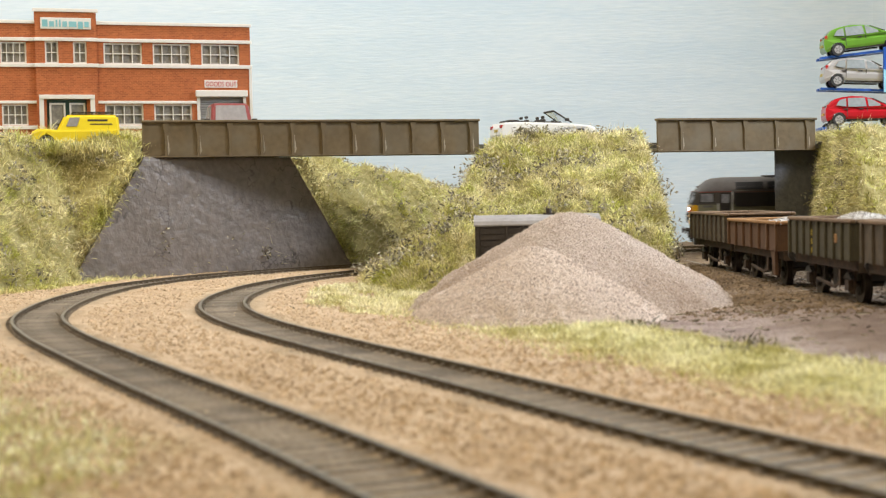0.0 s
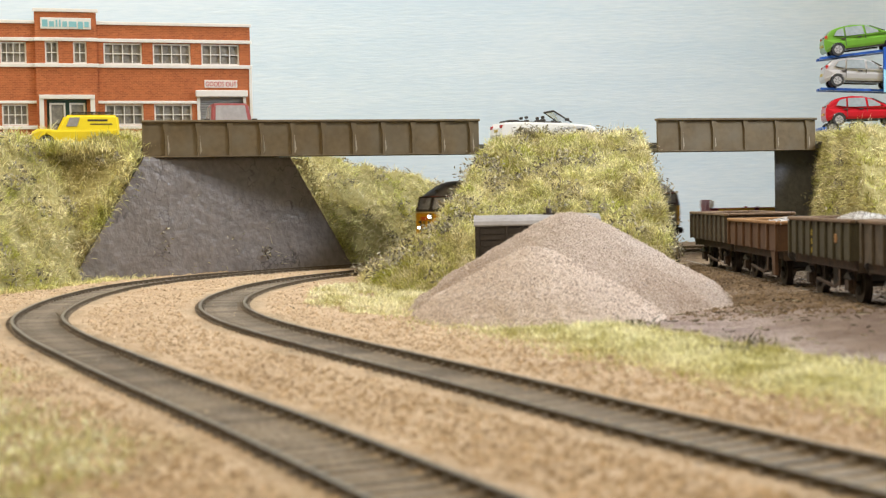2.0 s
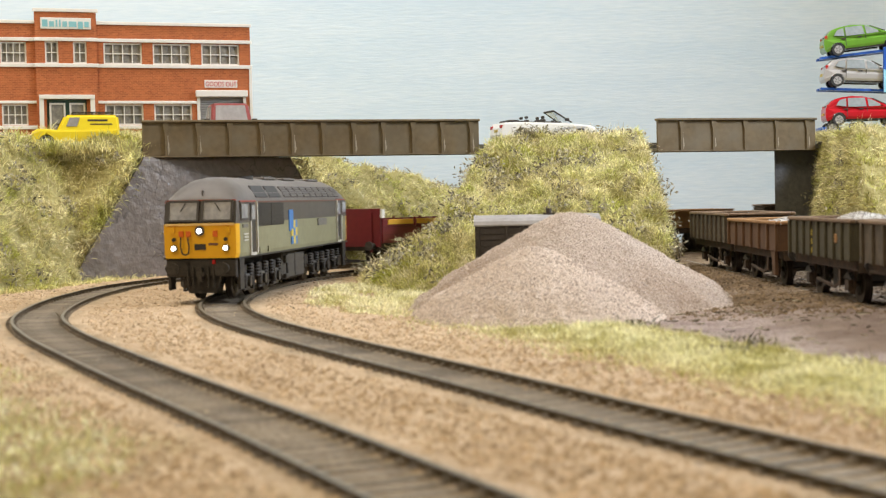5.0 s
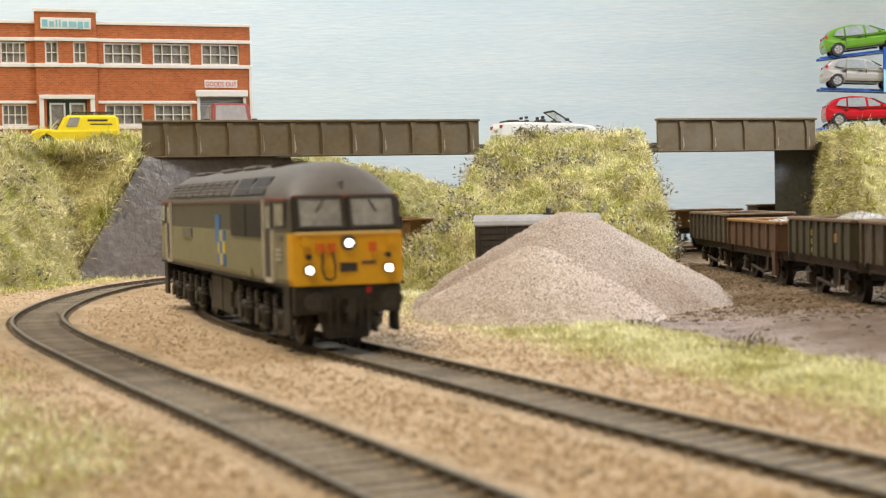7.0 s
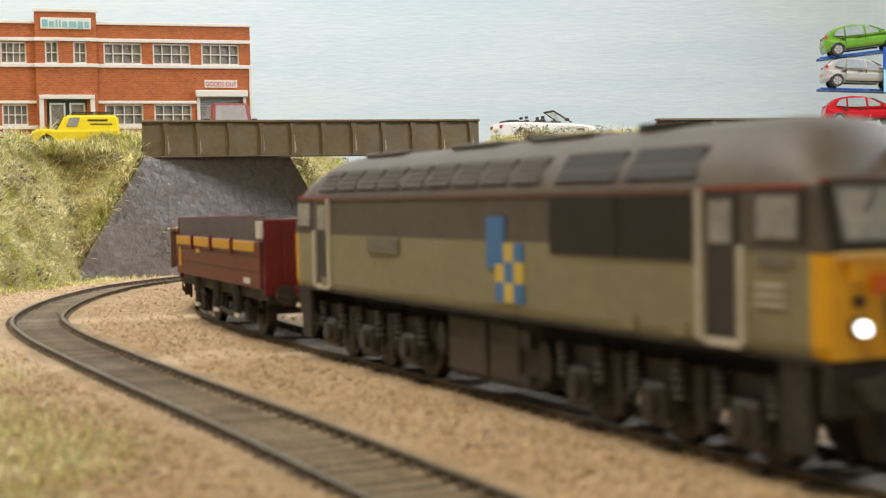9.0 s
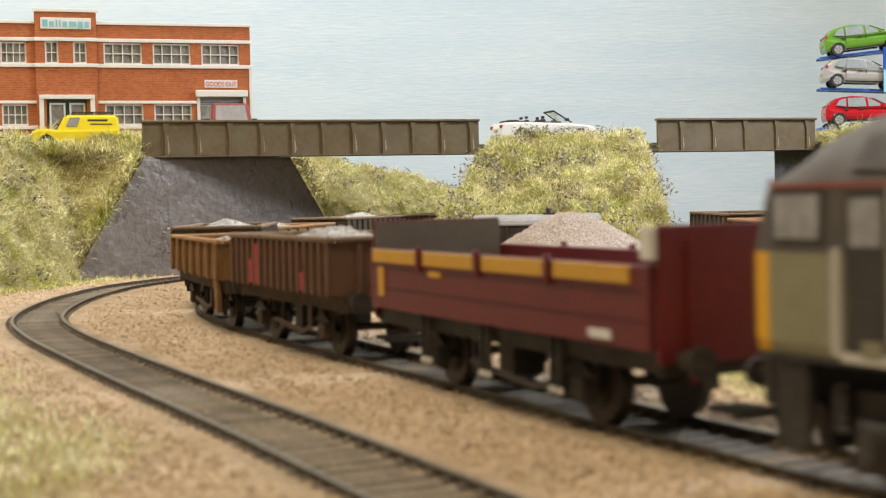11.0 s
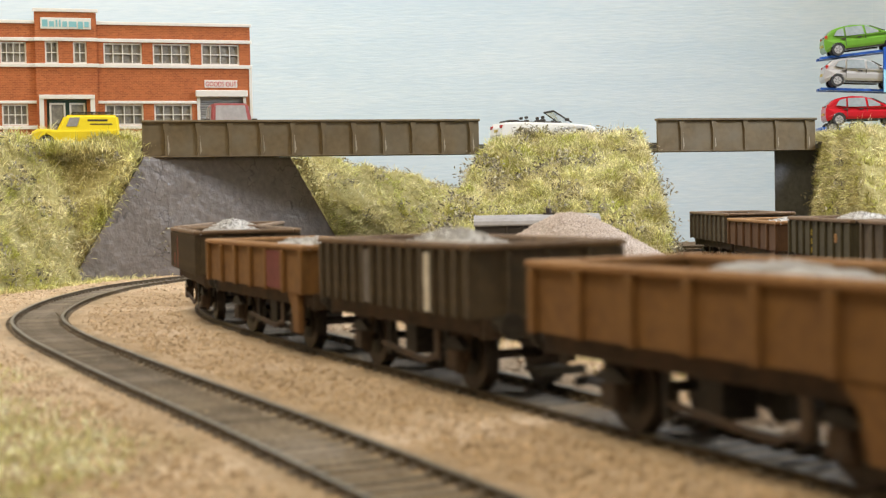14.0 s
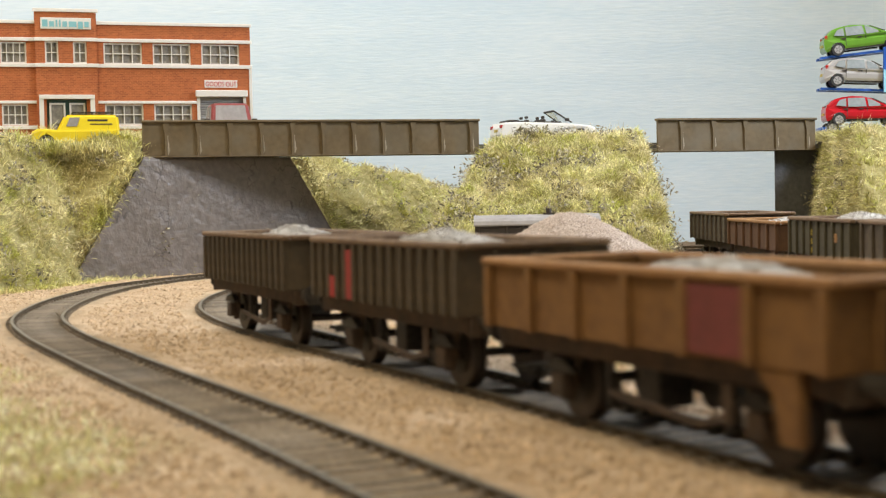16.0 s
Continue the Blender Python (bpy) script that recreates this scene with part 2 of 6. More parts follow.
M_LOGOYELLOW = mat("marking_yellow", (0.72, 0.55, 0.10), (0.66, 0.50, 0.09), 60, 0.4, 0.45)
M_PLATEGREY = mat("plate_grey", (0.14, 0.13, 0.12), (0.20, 0.19, 0.17), 200, 0.5, 0.5)
M_PALEYELLOW = mat("pale_yellow_edge", (0.78, 0.56, 0.22), (0.74, 0.50, 0.16), 90, 0.4, 0.5)
M_ORANGE = mat("orange_socket", (0.72, 0.15, 0.015), (0.66, 0.13, 0.015), 60, 0.4, 0.5)
M_LAMPON = mat("lit_lamp", (0.9, 0.9, 0.9), (0.9, 0.9, 0.9), 60, 0.0, 0.4, emit=(1.0, 0.97, 0.9, 6.0))
M_PATCHRED = mat("patch_red", (0.40, 0.03, 0.028), (0.30, 0.03, 0.026), 90, 0.5, 0.7)
M_PATCHGREY = mat("patch_grey", (0.19, 0.172, 0.16), (0.13, 0.118, 0.108), 90, 0.5, 0.8)
M_PATCHWHITE = mat("patch_white", (0.78, 0.74, 0.66), (0.58, 0.53, 0.45), 110, 0.5, 0.8)
M_PATCHMAROON = mat("patch_maroon", (0.20, 0.045, 0.04), (0.15, 0.035, 0.03), 90, 0.5, 0.7)
# Siding stock paints, darkened: shade by the bridge is put into the colour.
M_RUSTRED = mat("shaded_rust_red", (0.125, 0.064, 0.032), (0.088, 0.046, 0.025), 70, 0.5, 0.85)
M_OLIVEBOX = mat("shaded_weathered_olive", (0.078, 0.068, 0.038), (0.054, 0.046, 0.028), 60, 0.5, 0.8)


# ---- mesh helpers ----
def mesh_of(name, bm, mats, smooth=False):
    me = bpy.data.meshes.new(name)
    bm.normal_update()
    bm.to_mesh(me)
    bm.free()
    for m in mats if isinstance(mats, (list, tuple)) else [mats]:
        me.materials.append(m)
    if smooth:
        for p in me.polygons:
            p.use_smooth = True
    return me


def part(name, bm, mats, parent=None, label="", smooth=False, at=None):
    ob = new(name, mesh_of(name, bm, mats, smooth))
    if parent is not None:
        ob.parent = parent
    if at is not None:
        ob.matrix_basis = at
    if label:
        tagged(ob, label)
    return ob


def add_box(bm, x0, x1, y0, y1, z0, z1, bevel=0.0, mi=0, m=None):
    co = [(x, y, z) for z in (z0, z1) for x, y in ((x0, y0), (x1, y0), (x1, y1), (x0, y1))]
    vs = [bm.verts.new(c if m is None else m @ Vector(c)) for c in co]
    fs = [bm.faces.new([vs[i] for i in q]) for q in
          ((3, 2, 1, 0), (4, 5, 6, 7), (0, 1, 5, 4), (1, 2, 6, 5), (2, 3, 7, 6), (3, 0, 4, 7))]
    for f in fs:
        f.material_index = mi
    if bevel:
        es = list({e for f in fs for e in f.edges})
        r = bmesh.ops.bevel(bm, geom=es, offset=bevel, segments=1, affect="EDGES", profile=0.5)
        for f in r["faces"]:
            f.material_index = mi
    return vs


def box_bm(*a, **k):
    bm = bmesh.new()
    add_box(bm, *a, **k)
    return bm


def add_prism(bm, pts, a, b, axis="y", mi=0):
    """Extrude a closed outline between a and b along an axis; outline in the two other axes."""
    def co(p, d):
        return {"x": (d, p[0], p[1]), "y": (p[0], d, p[1]), "z": (p[0], p[1], d)}[axis]
    v0 = [bm.verts.new(co(p, a)) for p in pts]
    v1 = [bm.verts.new(co(p, b)) for p in pts]
    n = len(pts)
    fs = [bm.faces.new(v0[::-1]), bm.faces.new(v1)]
    fs += [bm.faces.new((v0[i], v0[(i + 1) % n], v1[(i + 1) % n], v1[i])) for i in range(n)]
    for f in fs:
        f.material_index = mi
    bmesh.ops.recalc_face_normals(bm, faces=fs)
    return fs


def add_cyl(bm, c, r, length, axis="y", n=16, mi=0, r2=None):
    rot = {"x": Matrix.Rotation(radians(90), 4, "Y"), "y": Matrix.Rotation(radians(90), 4, "X"), "z": Matrix.Identity(4)}[axis]
    res = bmesh.ops.create_cone(bm, cap_ends=True, segments=n, radius1=r, radius2=r if r2 is None else r2, depth=length,
                                matrix=Matrix.Translation(c) @ rot)
    for f in {f for v in res["verts"] for f in v.link_faces}:
        f.material_index = mi


def thing(name, at, label, category, group=""):
    ob = new(name)
    ob.empty_display_size = 0.01
    ob.matrix_basis = at
    return tagged(ob, label, category, group)


# ---- track lines ----
def dense(P, n=24):
    P, out = [Vector(p) for p in P], []
    for i in range(len(P) - 1):
        p0, p1, p2, p3 = P[max(i - 1, 0)], P[i], P[i + 1], P[min(i + 2, len(P) - 1)]
        d = (p2 - p1).length
        m1 = (p2 - p0).normalized() * d
        m2 = (p3 - p1).normalized() * d
        for k in range(n):
            t = k / n
            out.append((2 * t**3 - 3 * t * t + 1) * p1 + (t**3 - 2 * t * t + t) * m1 + (-2 * t**3 + 3 * t * t) * p2 + (t**3 - t * t) * m2)
    return out + [P[-1]]


class Line:
    def __init__(self, points):
        self.d = dense(points)
        self.s = [0.0]
        for a, b in zip(self.d, self.d[1:]):
            self.s.append(self.s[-1] + (b - a).length)
        self.xs = np.array([p.x for p in self.d])
        self.ys = np.array([p.y for p in self.d])

    def at(self, s):
        return Vector((float(np.interp(s, self.s, self.xs)), float(np.interp(s, self.s, self.ys))))

    def way(self, s):
        return (self.at(s + 0.003) - self.at(s - 0.003)).normalized()

    def side(self, s, o):
        w = self.way(s)
        return self.at(s) + o * Vector((w.y, -w.x))


TRAIN_LINE = Line([(0.5300, -0.9000), (0.5300, -0.6000), (0.5300, -0.2000), (0.5300, 0.2000), (0.5300, 0.5500), (0.5250, 0.7200),
                   (0.5050, 0.8300), (0.4650, 0.9100), (0.4000, 0.9650), (0.3200, 0.9900), (0.2410, 0.9946),
                   (0.1566, 0.9867), (0.0944, 0.9593), (0.0505, 0.9240), (0.0130, 0.8815), (-0.0231, 0.8298),
                   (-0.0527, 0.7761), (-0.0736, 0.7295), (-0.0853, 0.6825), (-0.0904, 0.6341), (-0.0904, 0.5852),
                   (-0.0842, 0.5374), (-0.0719, 0.4904), (-0.0551, 0.4451), (-0.0355, 0.4001), (-0.0146, 0.3546),
                   (0.0080, 0.3062), (0.0317, 0.2531), (0.0596, 0.1952), (0.0967, 0.1183), (0.1607, -0.0197),
                   (0.2607, -0.2397), (0.5007, -0.7797)])
OUTER_LINE = Line([(0.5900, 0.5500), (0.5850, 0.7400), (0.5600, 0.8800), (0.5000, 0.9800), (0.4200, 1.0400), (0.3300, 1.0600),
                   (0.2350, 1.0600), (0.1450, 1.0450), (0.0750, 1.0100), (0.0250, 0.9650), (-0.0124, 0.9181),
                   (-0.0499, 0.8687), (-0.0967, 0.8238), (-0.1352, 0.7674), (-0.1566, 0.7020), (-0.1610, 0.6339),
                   (-0.1564, 0.5662), (-0.1442, 0.4998), (-0.1213, 0.4373), (-0.0935, 0.3768), (-0.0638, 0.3155),
                   (-0.0317, 0.2508), (0.0030, 0.1770), (0.0463, 0.0856), (0.1113, -0.0594)])
SIDING = Line([(.160, -.1), (.160, .25), (.159, .5), (.158, .6), (.157, .75), (.157, .86)])


def build_track(line, s0, s1, name, label):
    top = tagged(new(name), label, "track", kind="structure")
    prof = [(-.0008, -.0028), (.0008, -.0028), (.0008, -.0024), (.0004, -.0021), (.0004, -.0007), (.00055, -.0005), (.00055, 0),
            (-.00055, 0), (-.00055, -.0005), (-.0004, -.0007), (-.0004, -.0021), (-.0008, -.0024)]
    n = int((s1 - s0) / 0.006)
    for o in (-.0086, .0086):
        bm, rings = bmesh.new(), []
        for i in range(n + 1):
            s = s0 + (s1 - s0) * i / n
            ring = []
            for px, pz in prof:
                q = line.side(s, o + px)
                ring.append(bm.verts.new((q.x, q.y, pz)))
            rings.append(ring)
        k = len(prof)
        for a, b in zip(rings, rings[1:]):
            for j in range(k):
                bm.faces.new((a[j], a[(j + 1) % k], b[(j + 1) % k], b[j])).material_index = int(j == 6)
        part("rail", bm, [M_RAIL, M_RAILTOP], top)
    bm = box_bm(-.0013, .0013, -.0128, .0128, -.0044, -.00152, bevel=.0002)
    for y in (-.0100, -.0077, .0077, .0100):
        add_box(bm, -.0009, .0009, y - .0006, y + .0006, -.0017, -.0009)
    sl = mesh_of("sleeper", bm, M_SLEEPER)
    s, k = s0, 0
    while s < s1 and k < 290:
        p, w = line.at(s), line.way(s)
        ob = new("sleeper", sl)
        ob.parent = top
        ob.matrix_basis = pose(p.x, p.y, 0, 0, 0, math.degrees(math.atan2(w.y, w.x)) + random.uniform(-1.5, 1.5))
        s += .0056
        k += 1
    return top


# ---- ground ----
def grid_mesh(name, xs, ys, height, mats, zones=None):
    X, Y = np.meshgrid(xs, ys)
    Z = height(X, Y)
    nx, ny = len(xs), len(ys)
    v = np.stack([X.ravel(), Y.ravel(), Z.ravel()], 1)
    i = (np.arange(ny - 1)[:, None] * nx + np.arange(nx - 1)[None]).ravel()
    q = np.stack([i, i + 1, i + nx + 1, i + nx], 1)
    me = bpy.data.meshes.new(name)
    me.from_pydata(v.tolist(), [], q.tolist())
    for m in mats:
        me.materials.append(m)
    me.polygons.foreach_set("use_smooth", [True] * len(me.polygons))
    for key, fn in (zones or {}).items():
        att = me.attributes.new(key, "FLOAT", "POINT")
        att.data.foreach_set("value", np.clip(fn(X, Y), 0, 1).ravel().astype(np.float32))
    return me


def rough_field(X, Y, scale, seed):
    out = np.empty(X.size)
    for k, (x, y) in enumerate(zip(X.ravel(), Y.ravel())):
        out[k] = noise.fractal((x * scale + seed, y * scale, seed * 1.7), 1.0, 2.0, 4)
    return out.reshape(X.shape)


def line_gap(line, X, Y):
    """Distance from each place to a track's centre line."""
    px, py = line.xs[::4], line.ys[::4]
    best = np.full(X.shape, 9.0)
    for x, y in zip(px, py):
        best = np.minimum(best, (X - x) ** 2 + (Y - y) ** 2)
    return np.sqrt(best)


# edge of the grass verge on the yard side, from near to far
def verge(X, Y):
    """0 on the track side, 1 on the yard side of the grass strip."""
    return (X - (.059 + (.455 - Y) * .349)) / .02


def mud_zone(X, Y):
    n = rough_field(X, Y, 30, 21) * .5
    a = smooth_step(-.2, .5, verge(X, Y) + n * .6)
    return a * smooth_step(.54, .46, Y + n * .03 + .2 * (X - .1))


def soil_zone(X, Y):
    n = rough_field(X, Y, 26, 23) * .5
    a = smooth_step(0, 1, verge(X, Y) + n) * smooth_step(.455, .50, Y + n * .035 + .35 * (X - .1))
    b = smooth_step(.06, .02, np.hypot(X + .012, (Y - .66)) + n * .03)
    return np.maximum(a, b)


def moss_zone(X, Y):
    n = rough_field(X, Y, 14, 27)
    a = smooth_step(.02, .07, -.085 - X - (.36 - Y) * -.55 + n * .03) * smooth_step(.42, .33, Y) * smooth_step(.10, .15, Y)
    return a * smooth_step(-.25, .35, n + .08) * .95


def bed_zone(X, Y):
    """Dark oily filling between the rails, with a stained edge."""
    g = np.minimum(line_gap(TRAIN_LINE, X, Y), line_gap(OUTER_LINE, X, Y))
    n = rough_field(X, Y, 40, 31)
    return np.maximum(smooth_step(.0100, .0084, g) * .9, smooth_step(.0165, .0100, g + n * .006) * .60)


def smooth_step(a, b, x):
    t = np.clip((x - a) / (b - a), 0, 1)
    return t * t * (3 - 2 * t)


def zone_material():
    """Ballast ground with zones of mud, soil and moss mixed by attributes."""
    m = mat("layout_ground", (0.43, 0.31, 0.185), (0.57, 0.43, 0.29), 150, 0.5, 0.95, bump=0.0012, fine=4.0,
            dirt=(0.36, 0.245, 0.14), dirt_amount=.48, dirt_scale=34)
    n, l = m.node_tree.nodes, m.node_tree.links
    bsdf = n["Principled BSDF"]
    out = bsdf.inputs["Base Color"].links[0].from_socket
    for key, c1, c2, sc in (("bed", (0.23, 0.17, 0.10), (0.36, 0.28, 0.175), 240), ("moss", (0.30, 0.29, 0.10), (0.42, 0.36, 0.16), 90), ("soil", (0.125, 0.082, 0.047), (0.26, 0.18, 0.105), 110),
                            ("mud", (0.22, 0.162, 0.138), (0.33, 0.26, 0.222), 70)):
        at = n.new("ShaderNodeAttribute")
        at.attribute_name = key
        tx = n.new("ShaderNodeTexNoise")
        tx.inputs["Scale"].default_value, tx.inputs["Detail"].default_value = sc, 8
        co = n.new("ShaderNodeTexCoord")
        l.new(co.outputs["Object"], tx.inputs["Vector"])
        c = n.new("ShaderNodeMix")
        c.data_type = "RGBA"
        c.inputs["A"].default_value, c.inputs["B"].default_value = rgb(c1), rgb(c2)
        r = n.new("ShaderNodeMapRange")
        r.inputs["From Min"].default_value, r.inputs["From Max"].default_value = .35, .65
        l.new(tx.outputs["Fac"], r.inputs["Value"])
        l.new(r.outputs[0], c.inputs["Factor"])
        mx = n.new("ShaderNodeMix")
        mx.data_type = "RGBA"
        l.new(at.outputs["Fac"], mx.inputs["Factor"])
        l.new(out, mx.inputs["A"])
        l.new(c.outputs["Result"], mx.inputs["B"])
        out = mx.outputs["Result"]
    l.new(out, bsdf.inputs["Base Color"])
    return m


def ground_level(X, Y):
    g = np.minimum(line_gap(TRAIN_LINE, X, Y), line_gap(OUTER_LINE, X, Y))
    g = np.minimum(g, line_gap(SIDING, X, Y))
    crown = .0021 * smooth_step(.075, .030, g) - .00045 * smooth_step(.0100, .0082, g) + .0002 * smooth_step(.020, .012, g)
    rough = np.clip((g - .010) / .012, .12, 1)
    return -.0037 + crown + rough * (.0010 * rough_field(X, Y, 55, 3) + .0007 * rough_field(X, Y, 240, 4))


def build_ground():
    xs = np.r_[np.linspace(-.9, -.34, 12), np.arange(-.33, .27, .0022), np.linspace(.28, .75, 14)]
    ys = np.r_[np.linspace(-.9, .14, 14), np.arange(.15, .62, .0022), np.arange(.622, 1.06, .004), np.linspace(1.07, 1.34, 12)]
    me = grid_mesh("ground", xs, ys, ground_level, [zone_material()], {"mud": mud_zone, "soil": soil_zone, "moss": moss_zone, "bed": bed_zone})
    return tagged(new("ground", me), "tan ballast and brown mud over the layout board", "ground", kind="structure")


RNG = np.random.default_rng(7)


def pebbles(name, p, size, material, rng, label, category):
    """Small uneven stones, one mesh."""
    m = len(p)
    base = np.array([(1, 0, 0), (-1, 0, 0), (0, 1, 0), (0, -1, 0), (0, 0, 1), (0, 0, -1)], float)
    tri = np.array([(0, 2, 4), (2, 1, 4), (1, 3, 4), (3, 0, 4), (2, 0, 5), (1, 2, 5), (3, 1, 5), (0, 3, 5)])
    ang = rng.uniform(0, 6.28, m)
    s = size * rng.uniform(.5, 1.3, (m, 1, 1)) * rng.uniform(.6, 1.1, (m, 6, 1))
    v = base[None] * s
    v[:, :, 2] *= .75
    c, sn = np.cos(ang)[:, None], np.sin(ang)[:, None]
    x, y = v[:, :, 0] * c - v[:, :, 1] * sn, v[:, :, 0] * sn + v[:, :, 1] * c
    v = np.stack([x, y, v[:, :, 2] + .3 * x], 2) + p[:, None, :]
    f = (tri[None] + (np.arange(m) * 6)[:, None, None]).reshape(-1, 3)
    me = bpy.data.meshes.new(name)
    me.from_pydata(v.reshape(-1, 3).tolist(), [], f.tolist())
    me.materials.append(material)
    if label:
        return tagged(new(name, me), label, category, kind="stuff")
    return me


def scatter_ballast():
    n = 60000
    y = .16 + (.95 - .16) * RNG.random(n) ** 1.3
    x = (RNG.random(n) - .5) * .66 * y
    g = np.minimum(line_gap(TRAIN_LINE, x, y), line_gap(OUTER_LINE, x, y))
    keep = ((g > .0165) & (g < .075) & (verge(x, y) < -.6)) | ((g > .0105) & (g < .0165) & (RNG.random(n) < .35))
    keep |= (g < .0075) & (RNG.random(n) < .12)
    x, y, g = x[keep], y[keep], g[keep]
    z = ground_level(x[None], y[None])[0]
    p = np.stack([x, y, np.where(g < .0165, z - .0003, z)], 1)
    pebbles("ballast", p, .00075, M_PEBBLE, RNG, "loose tan ballast chippings between the tracks", "ballast")


def scatter_soil():
    """Crumbs of brown soil between the heaps and along the siding."""
    n = 16000
    y, x = .40 + .42 * RNG.random(n), .05 + .19 * RNG.random(n)
    keep = soil_zone(x[None], y[None])[0] > .25 + .6 * RNG.random(n)
    keep &= (line_gap(SIDING, x, y) > .011) | (RNG.random(n) < .3)
    x, y = x[keep], y[keep]
    p = np.stack([x, y, ground_level(x[None], y[None])[0]], 1)
    pebbles("soil_crumbs", p, .0009, M_CRUMB, RNG, "crumbs of dark brown soil beside the siding", "soil")


# ---- banks ----
ROAD_Z = .0735


def girder_y(x):
    return .856 + .303 * x


def clear_of_tracks(X, Y):
    g = np.minimum(line_gap(TRAIN_LINE, X, Y), line_gap(OUTER_LINE, X, Y))
    return (g - .024) / .03


def bank_left(X, Y):
    # foot beside the outer track, then the sloping top of the wing wall
    foot = (-.2165 + (Y - .686) * .33 - X) * .95 / .055
    dx, dy = X + .1705, Y - .80
    s = dx * .7745 + dy * .6326
    q = -dx * .6326 + dy * .7745 - .0025
    wing = np.where(q > 0, np.clip((s + .042) / .042, 0, 1) * .92 + q * 14, -1)
    wing = np.where(s > .004, np.minimum(1, q * 90), wing)
    # the bank stays behind the wall
    hold = np.where((s > -.044) & (q < 0), -1, 9)
    out = np.minimum(np.maximum(foot, wing), hold)
    return np.where(s > .104, -1, out)


def bank_mid(X, Y):
    f = (Y - .70 + .06 * smooth_step(.03, -.02, X)) / .155
    l = (X + .012 - .05 * np.clip(Y - .7, 0, 1)) / .037
    r = (.1315 - X - .085 * np.clip(.88 - Y, 0, 1)) / .009
    back = (girder_y(X) + .055 - Y) / .008
    main = np.minimum(np.minimum(np.minimum(f, l), np.minimum(r, back)), clear_of_tracks(X, Y) * 2.2 + .4)
    # low spur running out towards the track
    spur = .34 * (1 - np.hypot((X - .012) / .058, (Y - .735) / .115))
    return np.maximum(main, np.minimum(spur, clear_of_tracks(X, Y) * .5 + .1))


def bank_right(X, Y):
    return np.minimum((Y - .77 + .25 * (X - .25)) / .11, (X - .242) / .010)


def bank_far(X, Y):
    wall = -.1705 + (Y - .80) / .817
    f = np.minimum(clear_of_tracks(X, Y) * .75, (Y - .86 - .05 * X) / .10)
    dx, dy = X + .1705, Y - .80
    s, q = dx * .7745 + dy * .6326, -dx * .6326 + dy * .7745
    f = np.where((q > .013) | (s > .147), f, -1)
    return np.where(X > -.20, np.clip(f, -1, 1), -1) * np.clip(1.05 - (X + .094) * 4.2, .30, 1.05)


def build_bank(name, fn, x0, x1, y0, y1, top, label, seed, step=.003):
    xs, ys = np.arange(x0, x1, step), np.arange(y0, y1, step)

    def h(X, Y):
        m = fn(X, Y)
        mc = np.clip(m, 0, 1)
        bump = rough_field(X, Y, 24, seed) * .5 + rough_field(X, Y, 75, seed + 5) * .55
        low = np.where(m <= 0, np.clip(m, -.4, 0) * .05, 0)
        return -.005 + low + (top + .005) * mc ** .85 + bump * .012 * np.clip(mc * 5, 0, 1) * np.clip((1.15 - m) * 5, .12, 1)
    me = grid_mesh(name, xs, ys, h, [M_TURF])
    return tagged(new(name, me), label, "embankment", kind="structure")


def sheet_points(ob, count, rng):
    """Random places and normals over a mesh, by area."""
    me = ob.data
    me.calc_loop_triangles()
    co = np.empty(len(me.vertices) * 3)
    me.vertices.foreach_get("co", co)
    co = co.reshape(-1, 3)
    tri = np.empty(len(me.loop_triangles) * 3, int)
    me.loop_triangles.foreach_get("vertices", tri)
    tri = tri.reshape(-1, 3)
    a, b, c = co[tri[:, 0]], co[tri[:, 1]], co[tri[:, 2]]
    nrm = np.cross(b - a, c - a)
    area = np.linalg.norm(nrm, axis=1)
    w = area * ((a[:, 2] > -.003) & (b[:, 2] > -.003))
    k = rng.choice(len(tri), count, p=w / w.sum())
    u, v = rng.random(count), rng.random(count)
    f = u + v > 1
    u[f], v[f] = 1 - u[f], 1 - v[f]
    p = a[k] + (b - a)[k] * u[:, None] + (c - a)[k] * v[:, None]
    return p, nrm[k] / area[k][:, None]


def blades(name, p, n, length, width, rng, material, lean=.8, up=.6):
    """Thin bent fibres rooted at p along n."""
    m = len(p)
    d = n + np.array([0, 0, up]) + rng.normal(0, lean * .5, (m, 3))
    d /= np.linalg.norm(d, axis=1)[:, None]
    L = length * rng.uniform(.45, 1.35, m)[:, None]
    s = np.cross(d, rng.normal(0, 1, (m, 3)))
    s *= width / 2 / np.linalg.norm(s, axis=1)[:, None]
    bend = rng.normal(0, .45, (m, 3)) - np.array([0, 0, .35])
    p = p - n * .0005
    mid, tip = p + d * L * .55, p + d * L + bend * L * .6
    v = np.stack([p - s, p + s, mid + s * .8, mid - s * .8, tip], 1).reshape(-1, 3)
    i = np.arange(m) * 5
    faces = np.stack([i, i + 1, i + 2, i + 3], 1).tolist() + np.stack([i + 3, i + 2, i + 4], 1).tolist()
    me = bpy.data.meshes.new(name)
    me.from_pydata(v.tolist(), [], faces)
    me.materials.append(material)
    return new(name, me)


